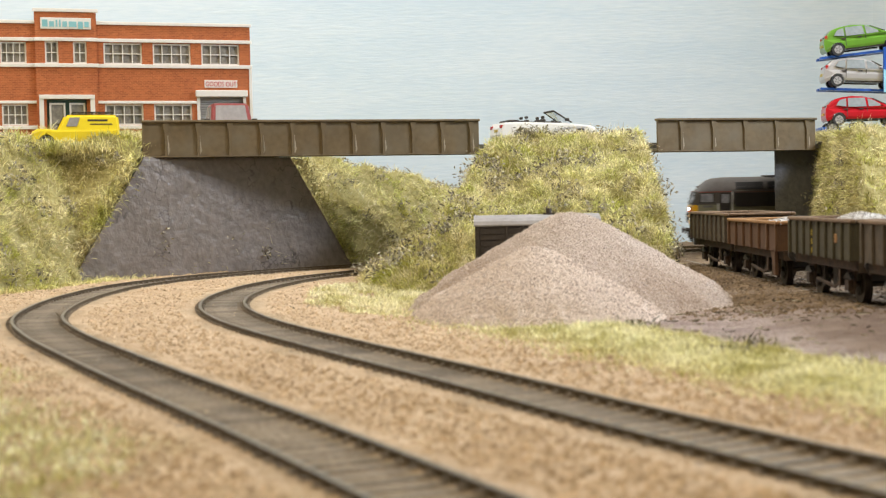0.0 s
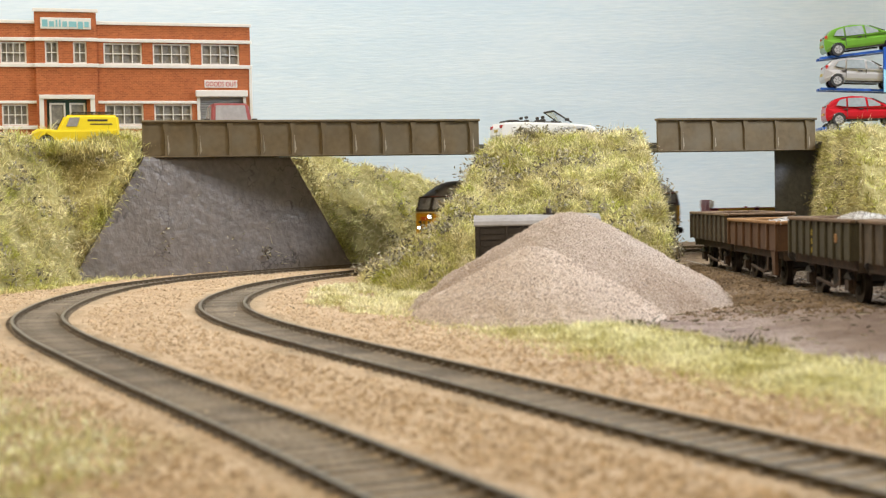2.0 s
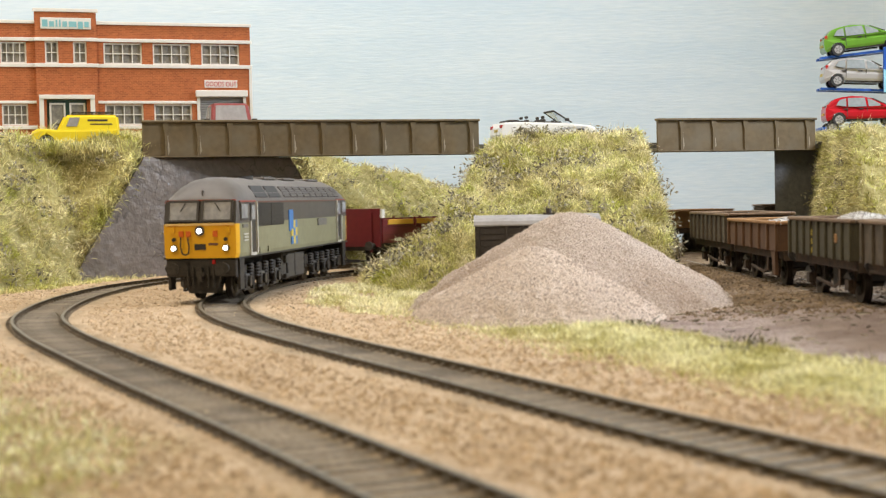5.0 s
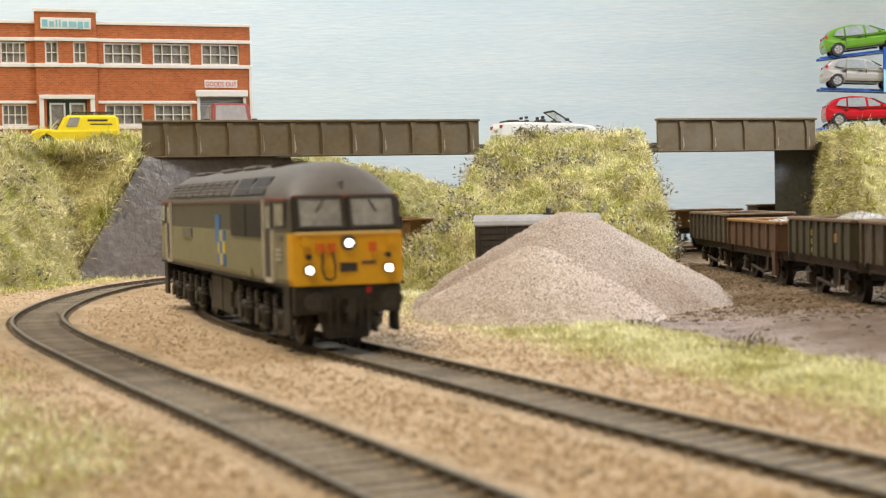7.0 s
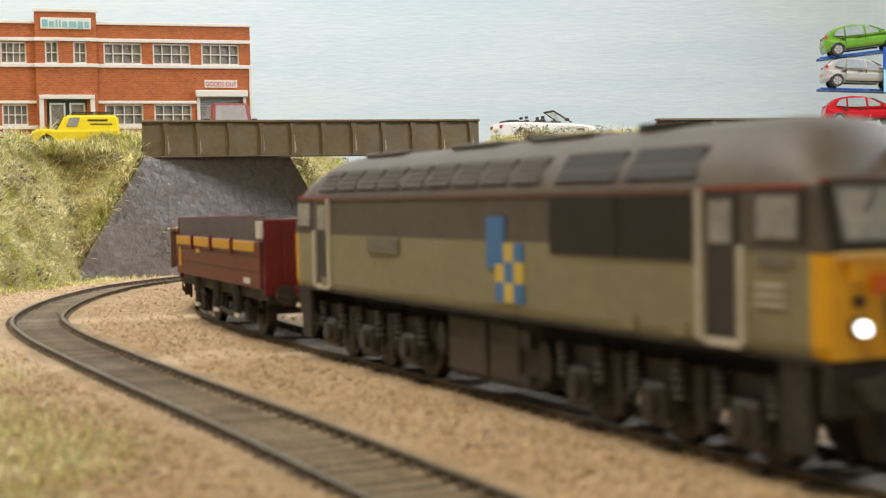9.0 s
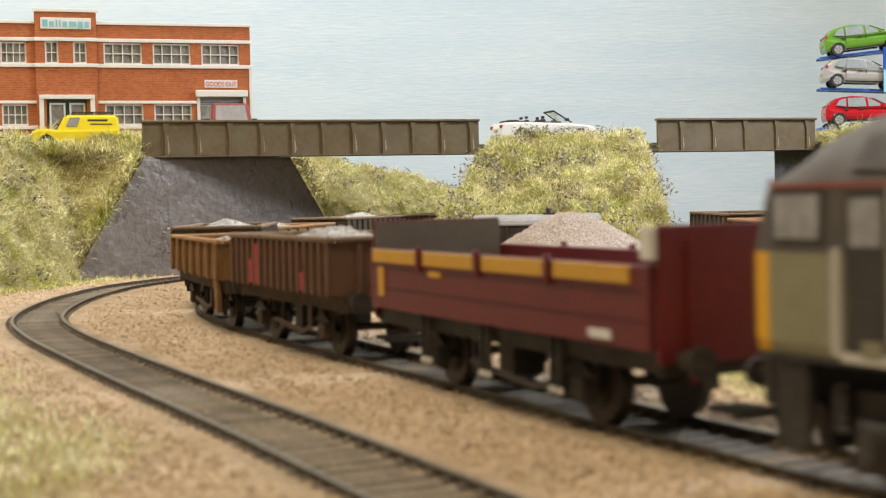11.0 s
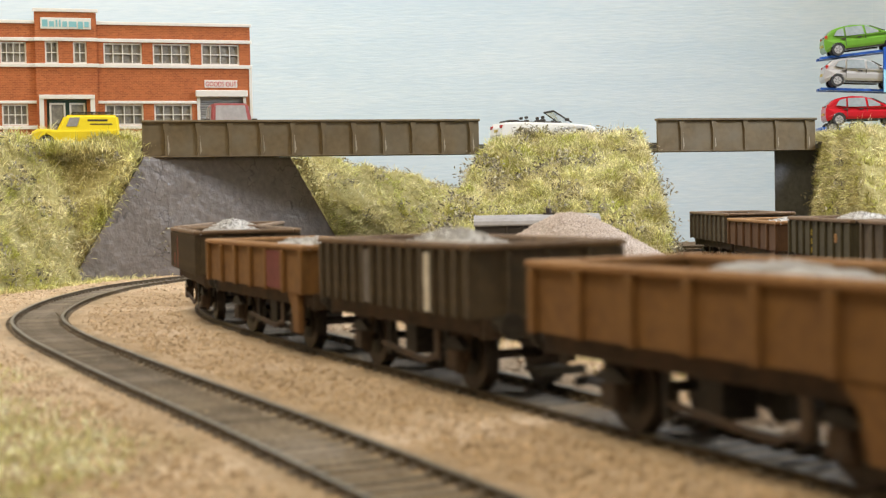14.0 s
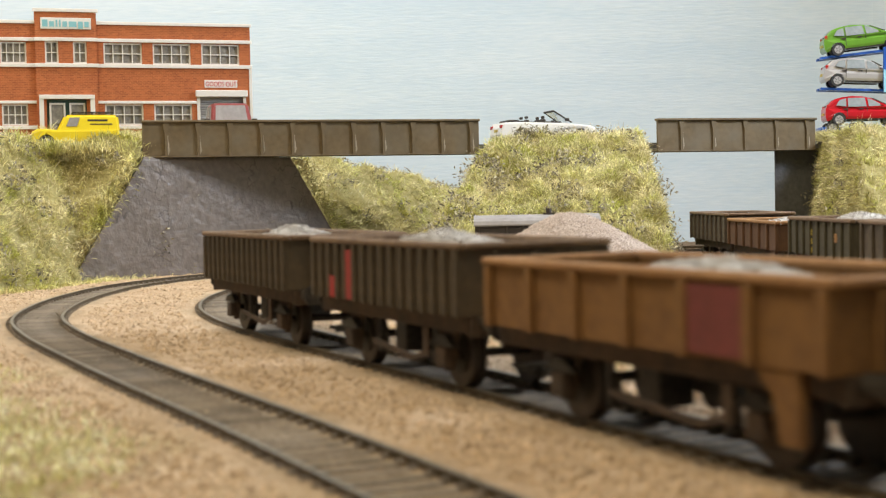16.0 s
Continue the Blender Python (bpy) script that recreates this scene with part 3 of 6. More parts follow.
def grass_on(ob, count, length, label):
    """Fine fibres in tufts that splay outwards, combed by a lean shared among neighbours."""
    k = 16
    p, n = sheet_points(ob, count // k, RNG)
    sway = np.array([[noise.noise((x * 40, y * 40, z * 40)), noise.noise((x * 40 + 9, y * 40, z * 40)), 0] for x, y, z in p])
    size = RNG.uniform(.5, 1.25, (len(p), 1))
    c, cn, sw = np.repeat(p, k, 0), np.repeat(n, k, 0), np.repeat(sway, k, 0)
    off = RNG.normal(0, 1, c.shape) * np.repeat(size, k, 0) * .0017
    off -= cn * np.sum(off * cn, 1)[:, None]
    g = blades("grass", c + off, cn + sw * .8 + off * 420, length, .00036, RNG, M_BLADE, lean=1.0, up=.35)
    tagged(g, label, "grass", kind="stuff")


def fringe_on(ob):
    """Tall grass along the brow of a bank, in front of the road."""
    p, n = sheet_points(ob, 60000, RNG)
    keep = (p[:, 2] > .066) & (p[:, 1] < .825) & (p[:, 0] > -.34)
    p = p[keep][:6000]
    tuft = np.array([[-.224, .803, .0715]]) + RNG.normal(0, 1, (2200, 3)) * np.array([.017, .003, .0012])
    p = np.concatenate([p, tuft])
    g = blades("grass", p, np.tile([0, -.2, 1.0], (len(p), 1)), .0062, .0005, RNG, M_BLADE, lean=1.0, up=.2)
    tagged(g, "tall dry grass along the brow of the embankment", "grass", kind="stuff")


def straw_on(ob, count):
    """Longer bleached stalks lying over the grass."""
    p, n = sheet_points(ob, count, RNG)
    g = blades("straw", p, n, .0078, .00032, RNG, M_STRAW, lean=1.5, up=.5)
    tagged(g, "long bleached straw stalks over the grass", "dry grass", kind="stuff")


def scrub_on(ob, count, label):
    """Dark twiggy weeds with small leaves, in clumps."""
    p, n = sheet_points(ob, count, RNG)
    keep = np.array([noise.noise((x * 28 + 3, y * 28, z * 28)) > .0 for x, y, z in p])
    p, n = p[keep], n[keep]
    k = 30
    c = np.repeat(p + n * .0040, k, 0)
    q = c + RNG.normal(0, 1, c.shape) * np.array([.0026, .0026, .0020])
    m = len(q)
    a = RNG.normal(0, 1, (m, 3))
    a /= np.linalg.norm(a, axis=1)[:, None]
    b = np.cross(a, RNG.normal(0, 1, (m, 3)))
    b /= np.linalg.norm(b, axis=1)[:, None]
    la, lb = RNG.uniform(.0008, .0018, (m, 1)), RNG.uniform(.0003, .0007, (m, 1))
    v = np.stack([q - a * la, q + b * lb, q + a * la, q - b * lb], 1).reshape(-1, 3)
    i = np.arange(m) * 4
    me = bpy.data.meshes.new("scrub")
    me.from_pydata(v.tolist(), [], np.stack([i, i + 1, i + 2, i + 3], 1).tolist())
    me.materials.append(M_SCRUB)
    tagged(new("scrub", me), label, "weeds", kind="stuff")


def verge_grass():
    n = 210000
    y = .20 + .44 * RNG.random(n)
    v = RNG.normal(-1.0, .72, n)
    x = v * .02 + (.059 + (.455 - y) * .349)
    far = y > .5
    ang, rad = RNG.uniform(0, 6.283, far.sum()), np.sqrt(RNG.random(far.sum()))
    x[far] = -.004 + np.cos(ang) * rad * .056
    y[far] = .615 + np.sin(ang) * rad * .125
    rim = np.zeros(n)
    rim[far] = np.clip((rad - .55) * 1.6, 0, 1)
    g = line_gap(TRAIN_LINE, x, y)
    dens = np.array([noise.noise((a * 45, b * 45, 2.0)) for a, b in zip(x, y)])
    hole = np.hypot(x - .05, y - .55) > .056
    keep = (g > .0215) & (dens > -.42 + .5 * (RNG.random(n) - .5) + rim * .8) & hole & (x < .055 + (.455 - y) * .36 + .006)
    x, y = x[keep], y[keep]
    z = ground_level(x[None], y[None])[0]
    p = np.stack([x, y, z], 1)
    g = blades("grass", p, np.tile([0, 0, 1.0], (len(p), 1)), .0027, .00038, RNG, M_PALE_BLADE, lean=1.5, up=.1)
    tagged(g, "pale yellow green grass verge beside the track", "grass", kind="stuff")
    # straggling growth along the foot of the long bank
    n = 7000
    y = .62 + .21 * RNG.random(n)
    x = -.2165 + (y - .686) * .33 + np.abs(RNG.normal(0, .009, n)) - .004
    z = ground_level(x[None], y[None])[0]
    keep = (line_gap(OUTER_LINE, x, y) > .022) & (np.array([noise.noise((a * 70, b * 70, 5.0)) for a, b in zip(x, y)]) > -.1)
    p = np.stack([x, y, z], 1)[keep]
    g = blades("grass", p, np.tile([0, 0, 1.0], (len(p), 1)), .0036, .0005, RNG, M_BLADE, lean=1.4, up=.1)
    tagged(g, "straggling dry grass at the foot of the embankment", "grass", kind="stuff")
    # fringe hanging over the sloping ends of the long wall
    k = 2600
    u = RNG.random(k)
    left = RNG.random(k) < .72
    s = np.where(left, -.043 + u * .044, .146 - u * .043) + RNG.normal(0, .003, k) - np.where(left, .002, -.004)
    q = np.abs(RNG.normal(0, .003, k)) + .0005
    x, y = -.1705 + s * .7745 - q * .6326, .80 + s * .6326 + q * .7745
    p = np.stack([x, y, .001 + u * .0655 + RNG.normal(0, .0015, k)], 1)
    g = blades("grass", p, np.tile([.35, -.45, .5], (k, 1)), .0055, .0005, RNG, M_BLADE, lean=1.3, up=.0)
    tagged(g, "dry grass hanging over the wall ends", "grass", kind="stuff")
    # broken twigs lying on the mud
    k = 160
    y = .33 + .2 * RNG.random(k)
    x = .065 + (.455 - y) * .34 + RNG.random(k) * .09
    p = np.stack([x, y, ground_level(x[None], y[None])[0] + .0006], 1)
    d = RNG.normal(0, 1, (k, 3)) * np.array([1, .5, .05])
    g = blades("twigs", p, d / np.linalg.norm(d, axis=1)[:, None], .0050, .0005, RNG, M_SCRUB, lean=.1, up=.0)
    tagged(g, "thin dark twigs lying on the mud", "twigs", kind="stuff")
    # near corner tufts
    n = 16000
    y = .17 + .22 * RNG.random(n)
    x = -.045 - .25 * RNG.random(n) * y - .10 * (y - .17)
    dens = moss_zone(x[None], y[None])[0]
    keep = (RNG.random(n) < dens * 1.2) & (line_gap(OUTER_LINE, x, y) > .024)
    x, y = x[keep], y[keep]
    p = np.stack([x, y, ground_level(x[None], y[None])[0]], 1)
    if len(p):
        g = blades("grass", p, np.tile([0, 0, 1.0], (len(p), 1)), .0026, .0005, RNG, M_PALE_BLADE, lean=1.3, up=.1)
        tagged(g, "low mossy grass patch beside the outer track", "grass", kind="stuff")
    # weeds on and beside the tracks
    spots = [(-.150, .51, 40), (-.146, .525, 30), (-.012, .165, 60), (-.055, .545, 25), (.062, .455, 60), (.03, .47, 50), (.048, .46, 40), (.085, .40, 50), (.012, .485, 60), (.026, .478, 50), (.040, .470, 60), (.078, .375, 60), (.098, .345, 50), (.110, .315, 50), (-.21, .74, 60), (-.15, .80, 40)]
    pp = np.concatenate([np.array([[a, b, -.0035]]) + RNG.normal(0, 1, (k, 3)) * np.array([.0035, .0035, 0]) for a, b, k in spots])
    g = blades("weeds", pp, np.tile([0, 0, 1.0], (len(pp), 1)), .004, .0007, RNG, M_SCRUB, lean=1.4, up=.2)
    tagged(g, "sparse dark green weeds growing through the ballast", "weeds", kind="stuff")


# ---- structure ----
def build_backdrop():
    bm = bmesh.new()
    pts = [(-1.0, 1.25), (.36, 1.25)]
    pts += [(.36 + .28 * math.sin(a), .97 + .28 * math.cos(a)) for a in np.linspace(.08, math.pi / 2, 14)]
    pts += [(.64, -.9)]
    for k, (z0, z1) in enumerate(((-.02, .85),)):
        lo = [bm.verts.new((x, y, z0)) for x, y in pts]
        hi = [bm.verts.new((x, y, z1)) for x, y in pts]
        lob = [bm.verts.new((x + .004, y + .006, z0)) for x, y in pts]
        hib = [bm.verts.new((x + .004, y + .006, z1)) for x, y in pts]
        for i in range(len(pts) - 1):
            bm.faces.new((lo[i + 1], lo[i], hi[i], hi[i + 1]))
            bm.faces.new((lob[i], lob[i + 1], hib[i + 1], hib[i]))
            bm.faces.new((hi[i], hib[i], hib[i + 1], hi[i + 1]))
    ob = part("backdrop", bm, M_SKY, smooth=False)
    tagged(ob, "pale blue painted sky board with brushed streaks", "backdrop", kind="structure")


def build_hall():
    for nm, a in (("wall_west", (-1.5, -1.45, -1.6, 1.6, -.9, 1.7)), ("wall_east", (1.35, 1.4, -1.6, 1.6, -.9, 1.7)),
                  ("wall_south", (-1.5, 1.4, -1.65, -1.6, -.9, 1.7)), ("wall_north", (-1.5, 1.4, 1.6, 1.65, -.9, 1.7)),
                  ("floor", (-1.5, 1.4, -1.65, 1.65, -.95, -.9)), ("ceiling", (-1.5, 1.4, -1.65, 1.65, 1.7, 1.75))):
        tagged(part(nm, box_bm(*a), M_HALL), "plain cream painted hall surface", nm.split("_")[0], kind="structure")


def build_girder(x0, x1, posts, label):
    a, b = Vector((x0, girder_y(x0), 0)), Vector((x1, girder_y(x1), 0))
    L = (b - a).length
    top = thing("bridge_girder", pose(a.x, a.y, .0668, 0, 0, math.degrees(math.atan2(b.y - a.y, b.x - a.x))), label, "bridge girder", "girders of the road bridge")
    part("web", box_bm(0, L, .0005, .0025, 0, .0190, bevel=.0002), M_GIRDER, top)
    part("top_flange", box_bm(-.0003, L + .0003, -.0014, .0046, .0190, .0204, bevel=.0003), M_GIRDER, top, "olive brown flange with a pale worn edge")
    part("bottom_flange", box_bm(-.0002, L + .0002, -.0006, .0036, -.0008, .0, bevel=.0002), M_GIRDER, top)
    # rounded stiffeners, widened at the head
    bm = bmesh.new()
    add_prism(bm, [(-.0008, 0), (.0008, 0), (.0008, .0135), (.0016, .0165), (.0016, .0188), (-.0016, .0188), (-.0016, .0165), (-.0008, .0135)], -.0006, .0006, "y")
    me = mesh_of("stiffener", bm, M_GIRDER)
    bm = bmesh.new()
    for k in range(3):
        add_box(bm, .0007 + .0004 * k, .0013 + .0004 * k, -.0003, .0004 - .0001 * k, .0008 + k * .0010, .0115 - k * .0035)
    streak = mesh_of("streak", bm, M_STREAK)
    for i in range(posts):
        x = L * (i + .72) / posts
        ob = new("stiffener", me)
        ob.parent, ob.location = top, (x, 0, 0)
        if i % 3 != 2:
            st = new("streak", streak)
            st.parent, st.location = top, (x - .0002 * (i % 2), .0003, 0)
    return top


def add_plate(bm, quad, u0, u1, v0, v1, lift, thick=.0003, mi=0, bevel=0):
    """A thin plate lying on a four-cornered patch (a: bottom start, b: bottom end, c: top end, d: top start)."""
    a, b, c, d = (Vector(q) for q in quad)
    n = (b - a).cross(d - a).normalized()

    def at(u, v):
        return (a * (1 - u) + b * u) * (1 - v) + (d * (1 - u) + c * u) * v
    front = [bm.verts.new(at(u, v) + n * (lift + thick)) for u, v in ((u0, v0), (u1, v0), (u1, v1), (u0, v1))]
    back = [bm.verts.new(at(u, v) + n * lift) for u, v in ((u0, v0), (u1, v0), (u1, v1), (u0, v1))]
    fs = [bm.faces.new(front), bm.faces.new(back[::-1])]
    fs += [bm.faces.new((front[i], back[i], back[(i + 1) % 4], front[(i + 1) % 4])) for i in range(4)]
    for f in fs:
        f.material_index = mi
    return fs


def plate(name, quad, u0, u1, v0, v1, lift, mats, parent, label="", thick=.0003):
    bm = bmesh.new()
    add_plate(bm, quad, u0, u1, v0, v1, lift, thick)
    return part(name, bm, mats, parent, label)


def build_bridge():
    build_girder(-.1693, .0235, 11, "olive brown plate girder with rusty streaked stiffeners over the tracks")
    build_girder(.1378, .2465, 5, "short olive brown plate girder over the siding")
    bm = bmesh.new()
    x0, x1 = -.175, .262
    v = [(x0, girder_y(x0) + .0045), (x1, girder_y(x1) + .0045), (x1, girder_y(x1) + .055), (x0, girder_y(x0) + .055)]
    add_prism(bm, v, .0672, ROAD_Z - .0015, "z")
    tagged(part("road", bm, M_ROAD), "grey tarmac road over the bridge", "road", kind="structure")
    # long abutment wall beside the outer track
    d = Vector((.0808, .066, 0)).normalized()
    n = Vector((-d.y, d.x, 0))
    base = Vector((-.1705, .80, 0))
    bm = bmesh.new()
    nx, nz = 70, 28
    rows = []
    for j in range(nz + 1):
        z = -.006 + (.0664 + .006) * j / nz
        end = .1445 - (z / .0664) * .043
        start = -.041 + max(z, 0) / .0664 * .044
        row = []
        for i in range(nx + 1):
            s = start + (end - start) * i / nx
            p = base + d * s
            w = noise.fractal((s * 45, z * 45, 3.3), 1.0, 2.0, 4) * .0007 + .0003 * math.sin(z * 1250) * smooth_step(.05, .11, s)
            row.append(bm.verts.new(p - n * w + Vector((0, 0, z))))
        rows.append(row)
    for j in range(nz):
        for i in range(nx):
            bm.faces.new((rows[j][i], rows[j][i + 1], rows[j + 1][i + 1], rows[j + 1][i]))
    back = [bm.verts.new(rows[j][i].co + n * .012) for j, i in ((0, 0), (0, nx), (nz, nx), (nz, 0))]
    bm.faces.new(back[::-1])
    bm.faces.new([r[nx] for r in rows] + [back[2], back[1]])
    bm.faces.new([r[0] for r in reversed(rows)] + [back[0], back[3]])
    bm.faces.new(rows[nz] + [back[2], back[3]])
    ob = part("abutment_wall", bm, M_WALL, smooth=True)
    tagged(ob, "dark purple grey plaster bridge abutment with cracks and brick courses", "abutment", kind="structure")
    bm = bmesh.new()
    add_prism(bm, [(.2195, .9325), (.2535, .9425), (.2640, .990), (.2318, .980)], -.006, .0665, "z")
    tagged(part("bridge_pier", bm, M_PIER), "dark grey brick pier under the short bridge", "pier", kind="structure")


def build_heap(cx, cy, height, radius, material, label, seed):
    xs, ys = np.arange(cx - radius * 1.25, cx + radius * 1.25, .0012), np.arange(cy - radius * 1.3, cy + radius * 1.3, .0014)

    def h(X, Y):
        n = rough_field(X, Y, 38, seed)
        d = np.hypot(X - cx, (Y - cy) * .9) * (1 + .10 * n)
        a = height * np.clip(1.05 - np.sqrt(d * d + .00006) / radius, -.09, 1)
        skirt = .0042 * np.exp(-np.clip(d - radius * .78, 0, 1) / .016)
        return -.0062 + a + skirt + n * .0010 + .0006 * rough_field(X, Y, 260, seed + 2)
    ob = new("grit_mound", grid_mesh("grit_mound", xs, ys, h, [material]))
    tagged(ob, label, "gravel heap", "heaps of grit")
    p, n = sheet_points(ob, 4200, RNG)
    c = new("loose_grit", pebbles("loose_grit", p, .0006, M_GRIT_STONE, RNG, "", ""))
    c.parent = ob
    tagged(c, "loose grit chippings on the heap", kind="stuff")


# ---- factory ----
def build_factory():
    top = thing("factory", pose(-.284, .905, 0, 0, 0, 18.0), "two storey orange brick factory with white trim and metal windows", "building")
    Z0, ZT = .070, .1583
    xa, xb = -.030, .165
    tower = (.0258, .0642)

    def opening_wall(x0, x1, zlo, zhi, holes, y0, y1, nm="wall"):
        """A wall with real openings, built of piers and bands."""
        zs = sorted({zlo, zhi, *[h[2] for h in holes], *[h[3] for h in holes]})
        for za, zb in zip(zs, zs[1:]):
            cut = sorted((h[0], h[1]) for h in holes if h[2] <= za + 1e-6 and h[3] >= zb - 1e-6)
            x = x0
            for a, b in cut:
                if a - x > 1e-5:
                    part(nm, box_bm(x, a, y0, y1, za, zb), M_BRICK, top)
                x = b
            if x1 - x > 1e-5:
                part(nm, box_bm(x, x1, y0, y1, za, zb), M_BRICK, top)
    up, lo = (.1315, .1454), (.0918, .1055)
    cols = [(-.022, -.004), (.0042, .0203), (.0686, .0933), (.1003, .1251), (.1322, .1576)]
    wins = [(a, b, *up) for a, b in cols[:5]] + [(a, b, *lo) for a, b in cols[:4]]
    roll = (.1305, .1593, Z0, .1105)
    left = [w for w in wins if w[1] < .0258]
    right = [w for w in wins if w[0] > .0642] + [roll]
    opening_wall(xa, tower[0], Z0, ZT - .0012, left, 0, .006)
    opening_wall(tower[1], xb, Z0, ZT - .0012, right, 0, .006)
    tw = [(.0317, .0401, .1315, .1458), (.0493, .0578, .1315, .1458), (.0318, .0570, Z0, .1085)]
    opening_wall(tower[0], tower[1], Z0, .1650, tw, -.0022, .006, "tower_wall")
    part("end_wall", box_bm(xb - .006, xb, .006, .05, Z0, ZT - .0012), M_BRICK, top)
    part("end_wall", box_bm(xa, xa + .006, .006, .05, Z0, ZT - .0012), M_BRICK, top)
    part("flat_roof", box_bm(xa + .006, xb - .006, .006, .05, ZT - .006, ZT - .004), M_ROAD, top)
    part("interior_floor", box_bm(xa + .006, xb - .006, .006, .05, .1225, .1245), M_ROAD, top)
    part("interior_wall", box_bm(xa + .006, xb - .006, .034, .036, Z0, ZT - .006), M_INNER, top, "dim grey inside wall")
    for x0, x1, z0, z1, y in ((xa - .001, tower[0], .1570, .1592, -.0010), (tower[1], xb + .001, .1570, .1592, -.0010),
                              (tower[0] - .0012, tower[1] + .0012, .1645, .1668, -.0032),
                              (xa - .001, tower[0], .1458, .1481, -.0011), (tower[1], xb + .001, .1458, .1481, -.0011),
                              (tower[0] - .001, tower[1] + .001, .1458, .1481, -.0033),
                              (xa - .001, tower[0], .1291, .1315, -.0011), (tower[1], xb + .001, .1291, .1315, -.0011),
                              (tower[0] - .001, tower[1] + .001, .1291, .1315, -.0033),
                              (xa - .001, tower[0], .1057, .1076, -.0009), (tower[1], .1290, .1057, .1076, -.0009),
                              (xa - .001, tower[0], .0893, .0916, -.0011), (tower[1], .1290, .0893, .0916, -.0011)):
        part("white_band", box_bm(x0, x1, y, -.0001 if y > -.002 else -.0023, z0, z1, bevel=.0002), M_WHITE, top, "white painted course")
    part("corner_trim", box_bm(xb - .0012, xb + .0008, -.0009, -.0001, Z0, .1291, bevel=.0002), M_WHITE, top)
    # windows

    def window(x0, x1, z0, z1, n, y=.0012):
        w = part("window", box_bm(x0, x1, y + .0010, y + .0013, z0, z1), M_PANE, top, "dusty glazed window")
        t = .0005
        bm = bmesh.new()
        for xx in (x0 + t, x1 - t):
            add_box(bm, xx - t, xx + t, y - .0005, y + .0009, z0, z1)
        for zz in (z0 + t, z1 - t):
            add_box(bm, x0 + 2 * t, x1 - 2 * t, y - .0005, y + .0009, zz - t, zz + t)
        part("window_frame", bm, M_WHITE, w, "white frame")
        for k in range(1, n):
            xx = x0 + (x1 - x0) * k / n
            part("glazing_bar", box_bm(xx - .0003, xx + .0003, y - .0003, y + .0008, z0 + 2 * t, z1 - 2 * t), M_WHITE, w)
        zz = z0 + (z1 - z0) * .5
        part("transom", box_bm(x0 + 2 * t, x1 - 2 * t, y - .0004, y + .00085, zz - .0003, zz + .0003), M_WHITE, w)
    for a, b, z0, z1 in wins:
        window(a, b, z0, z1, 4)
    for a, b, z0, z1 in tw[:2]:
        window(a, b, z0, z1, 2, -.0010)
    # entrance
    bm = bmesh.new()
    add_box(bm, .0272, .0620, -.0050, -.0023, .1085, .1112, bevel=.0002)
    add_box(bm, .0272, .0300, -.0045, -.0023, Z0, .1085)
    add_box(bm, .0592, .0620, -.0045, -.0023, Z0, .1085)
    part("door_surround", bm, M_WHITE, top, "white painted entrance surround")
    for a, b in ((.0335, .0435), (.0460, .0560)):
        d = part("entrance_door", box_bm(a, b, -.0006, .0002, Z0, .1062), M_PANE, top, "glazed door in a white frame")
        bm = bmesh.new()
        for xx in (a + .0006, b - .0006):
            add_box(bm, xx - .0006, xx + .0006, -.0012, -.0007, Z0, .1062)
        add_box(bm, a + .0012, b - .0012, -.0012, -.0007, .1050, .1062)
        part("door_frame", bm, M_WHITE, d)
    part("entrance_panel", box_bm(.0318, .0570, .0004, .001, Z0, .1085), M_TEAL, top, "dark teal entrance panel")
    # goods door
    dr = part("roller_door", box_bm(.1305, .1593, .0018, .0026, Z0, .1105), M_SHUTTER, top, "grey slatted roller shutter")
    slat = mesh_of("slat", box_bm(.1307, .1591, .0010, .0018, 0, .0012, bevel=.0002), M_SHUTTER)
    for k in range(24):
        ob = new("slat", slat)
        ob.parent, ob.location = dr, (0, 0, Z0 + .0016 * k)
    bm = bmesh.new()
    add_box(bm, .1276, .1622, -.0032, -.0001, .1102, .1146, bevel=.0003)
    part("goods_canopy", bm, M_WHITE, top, "white canopy over the shutter")
    for a in (.1285, .1593):
        part("goods_jamb", box_bm(a, a + .0020, -.0009, -.0001, Z0, .1102), M_WHITE, top)
    # signs
    sg = part("sign_board", box_bm(.0293, .0610, -.0032, -.0023, .1535, .1608, bevel=.0002), M_WHITE, top, "white name board with pale blue lettering")
    for k, (w, tall) in enumerate(((.0034, 1), (.0030, 0), (.0011, 1), (.0011, 1), (.0030, 0), (.0048, 0), (.0030, -1), (.0028, 0))):
        x = .0304 + sum((.0034, .0030, .0011, .0011, .0030, .0048, .0030, .0028)[:k]) + .0010 * k
        part("letter_bar", box_bm(x, x + w, -.0035, -.0032, .1549 - (.0010 if tall < 0 else 0), .1594 if tall > 0 else .1584), M_TEALTEXT, sg, "pale blue letter bar")
    sg = part("sign_board", box_bm(.1338, .1556, -.0008, -.0001, .1165, .1215), M_WHITE, top, "white board with red lettering")
    lettering("GOODS OUT", sg, .1447, -.0010, .1173, .0046, .0205, M_REDTEXT)


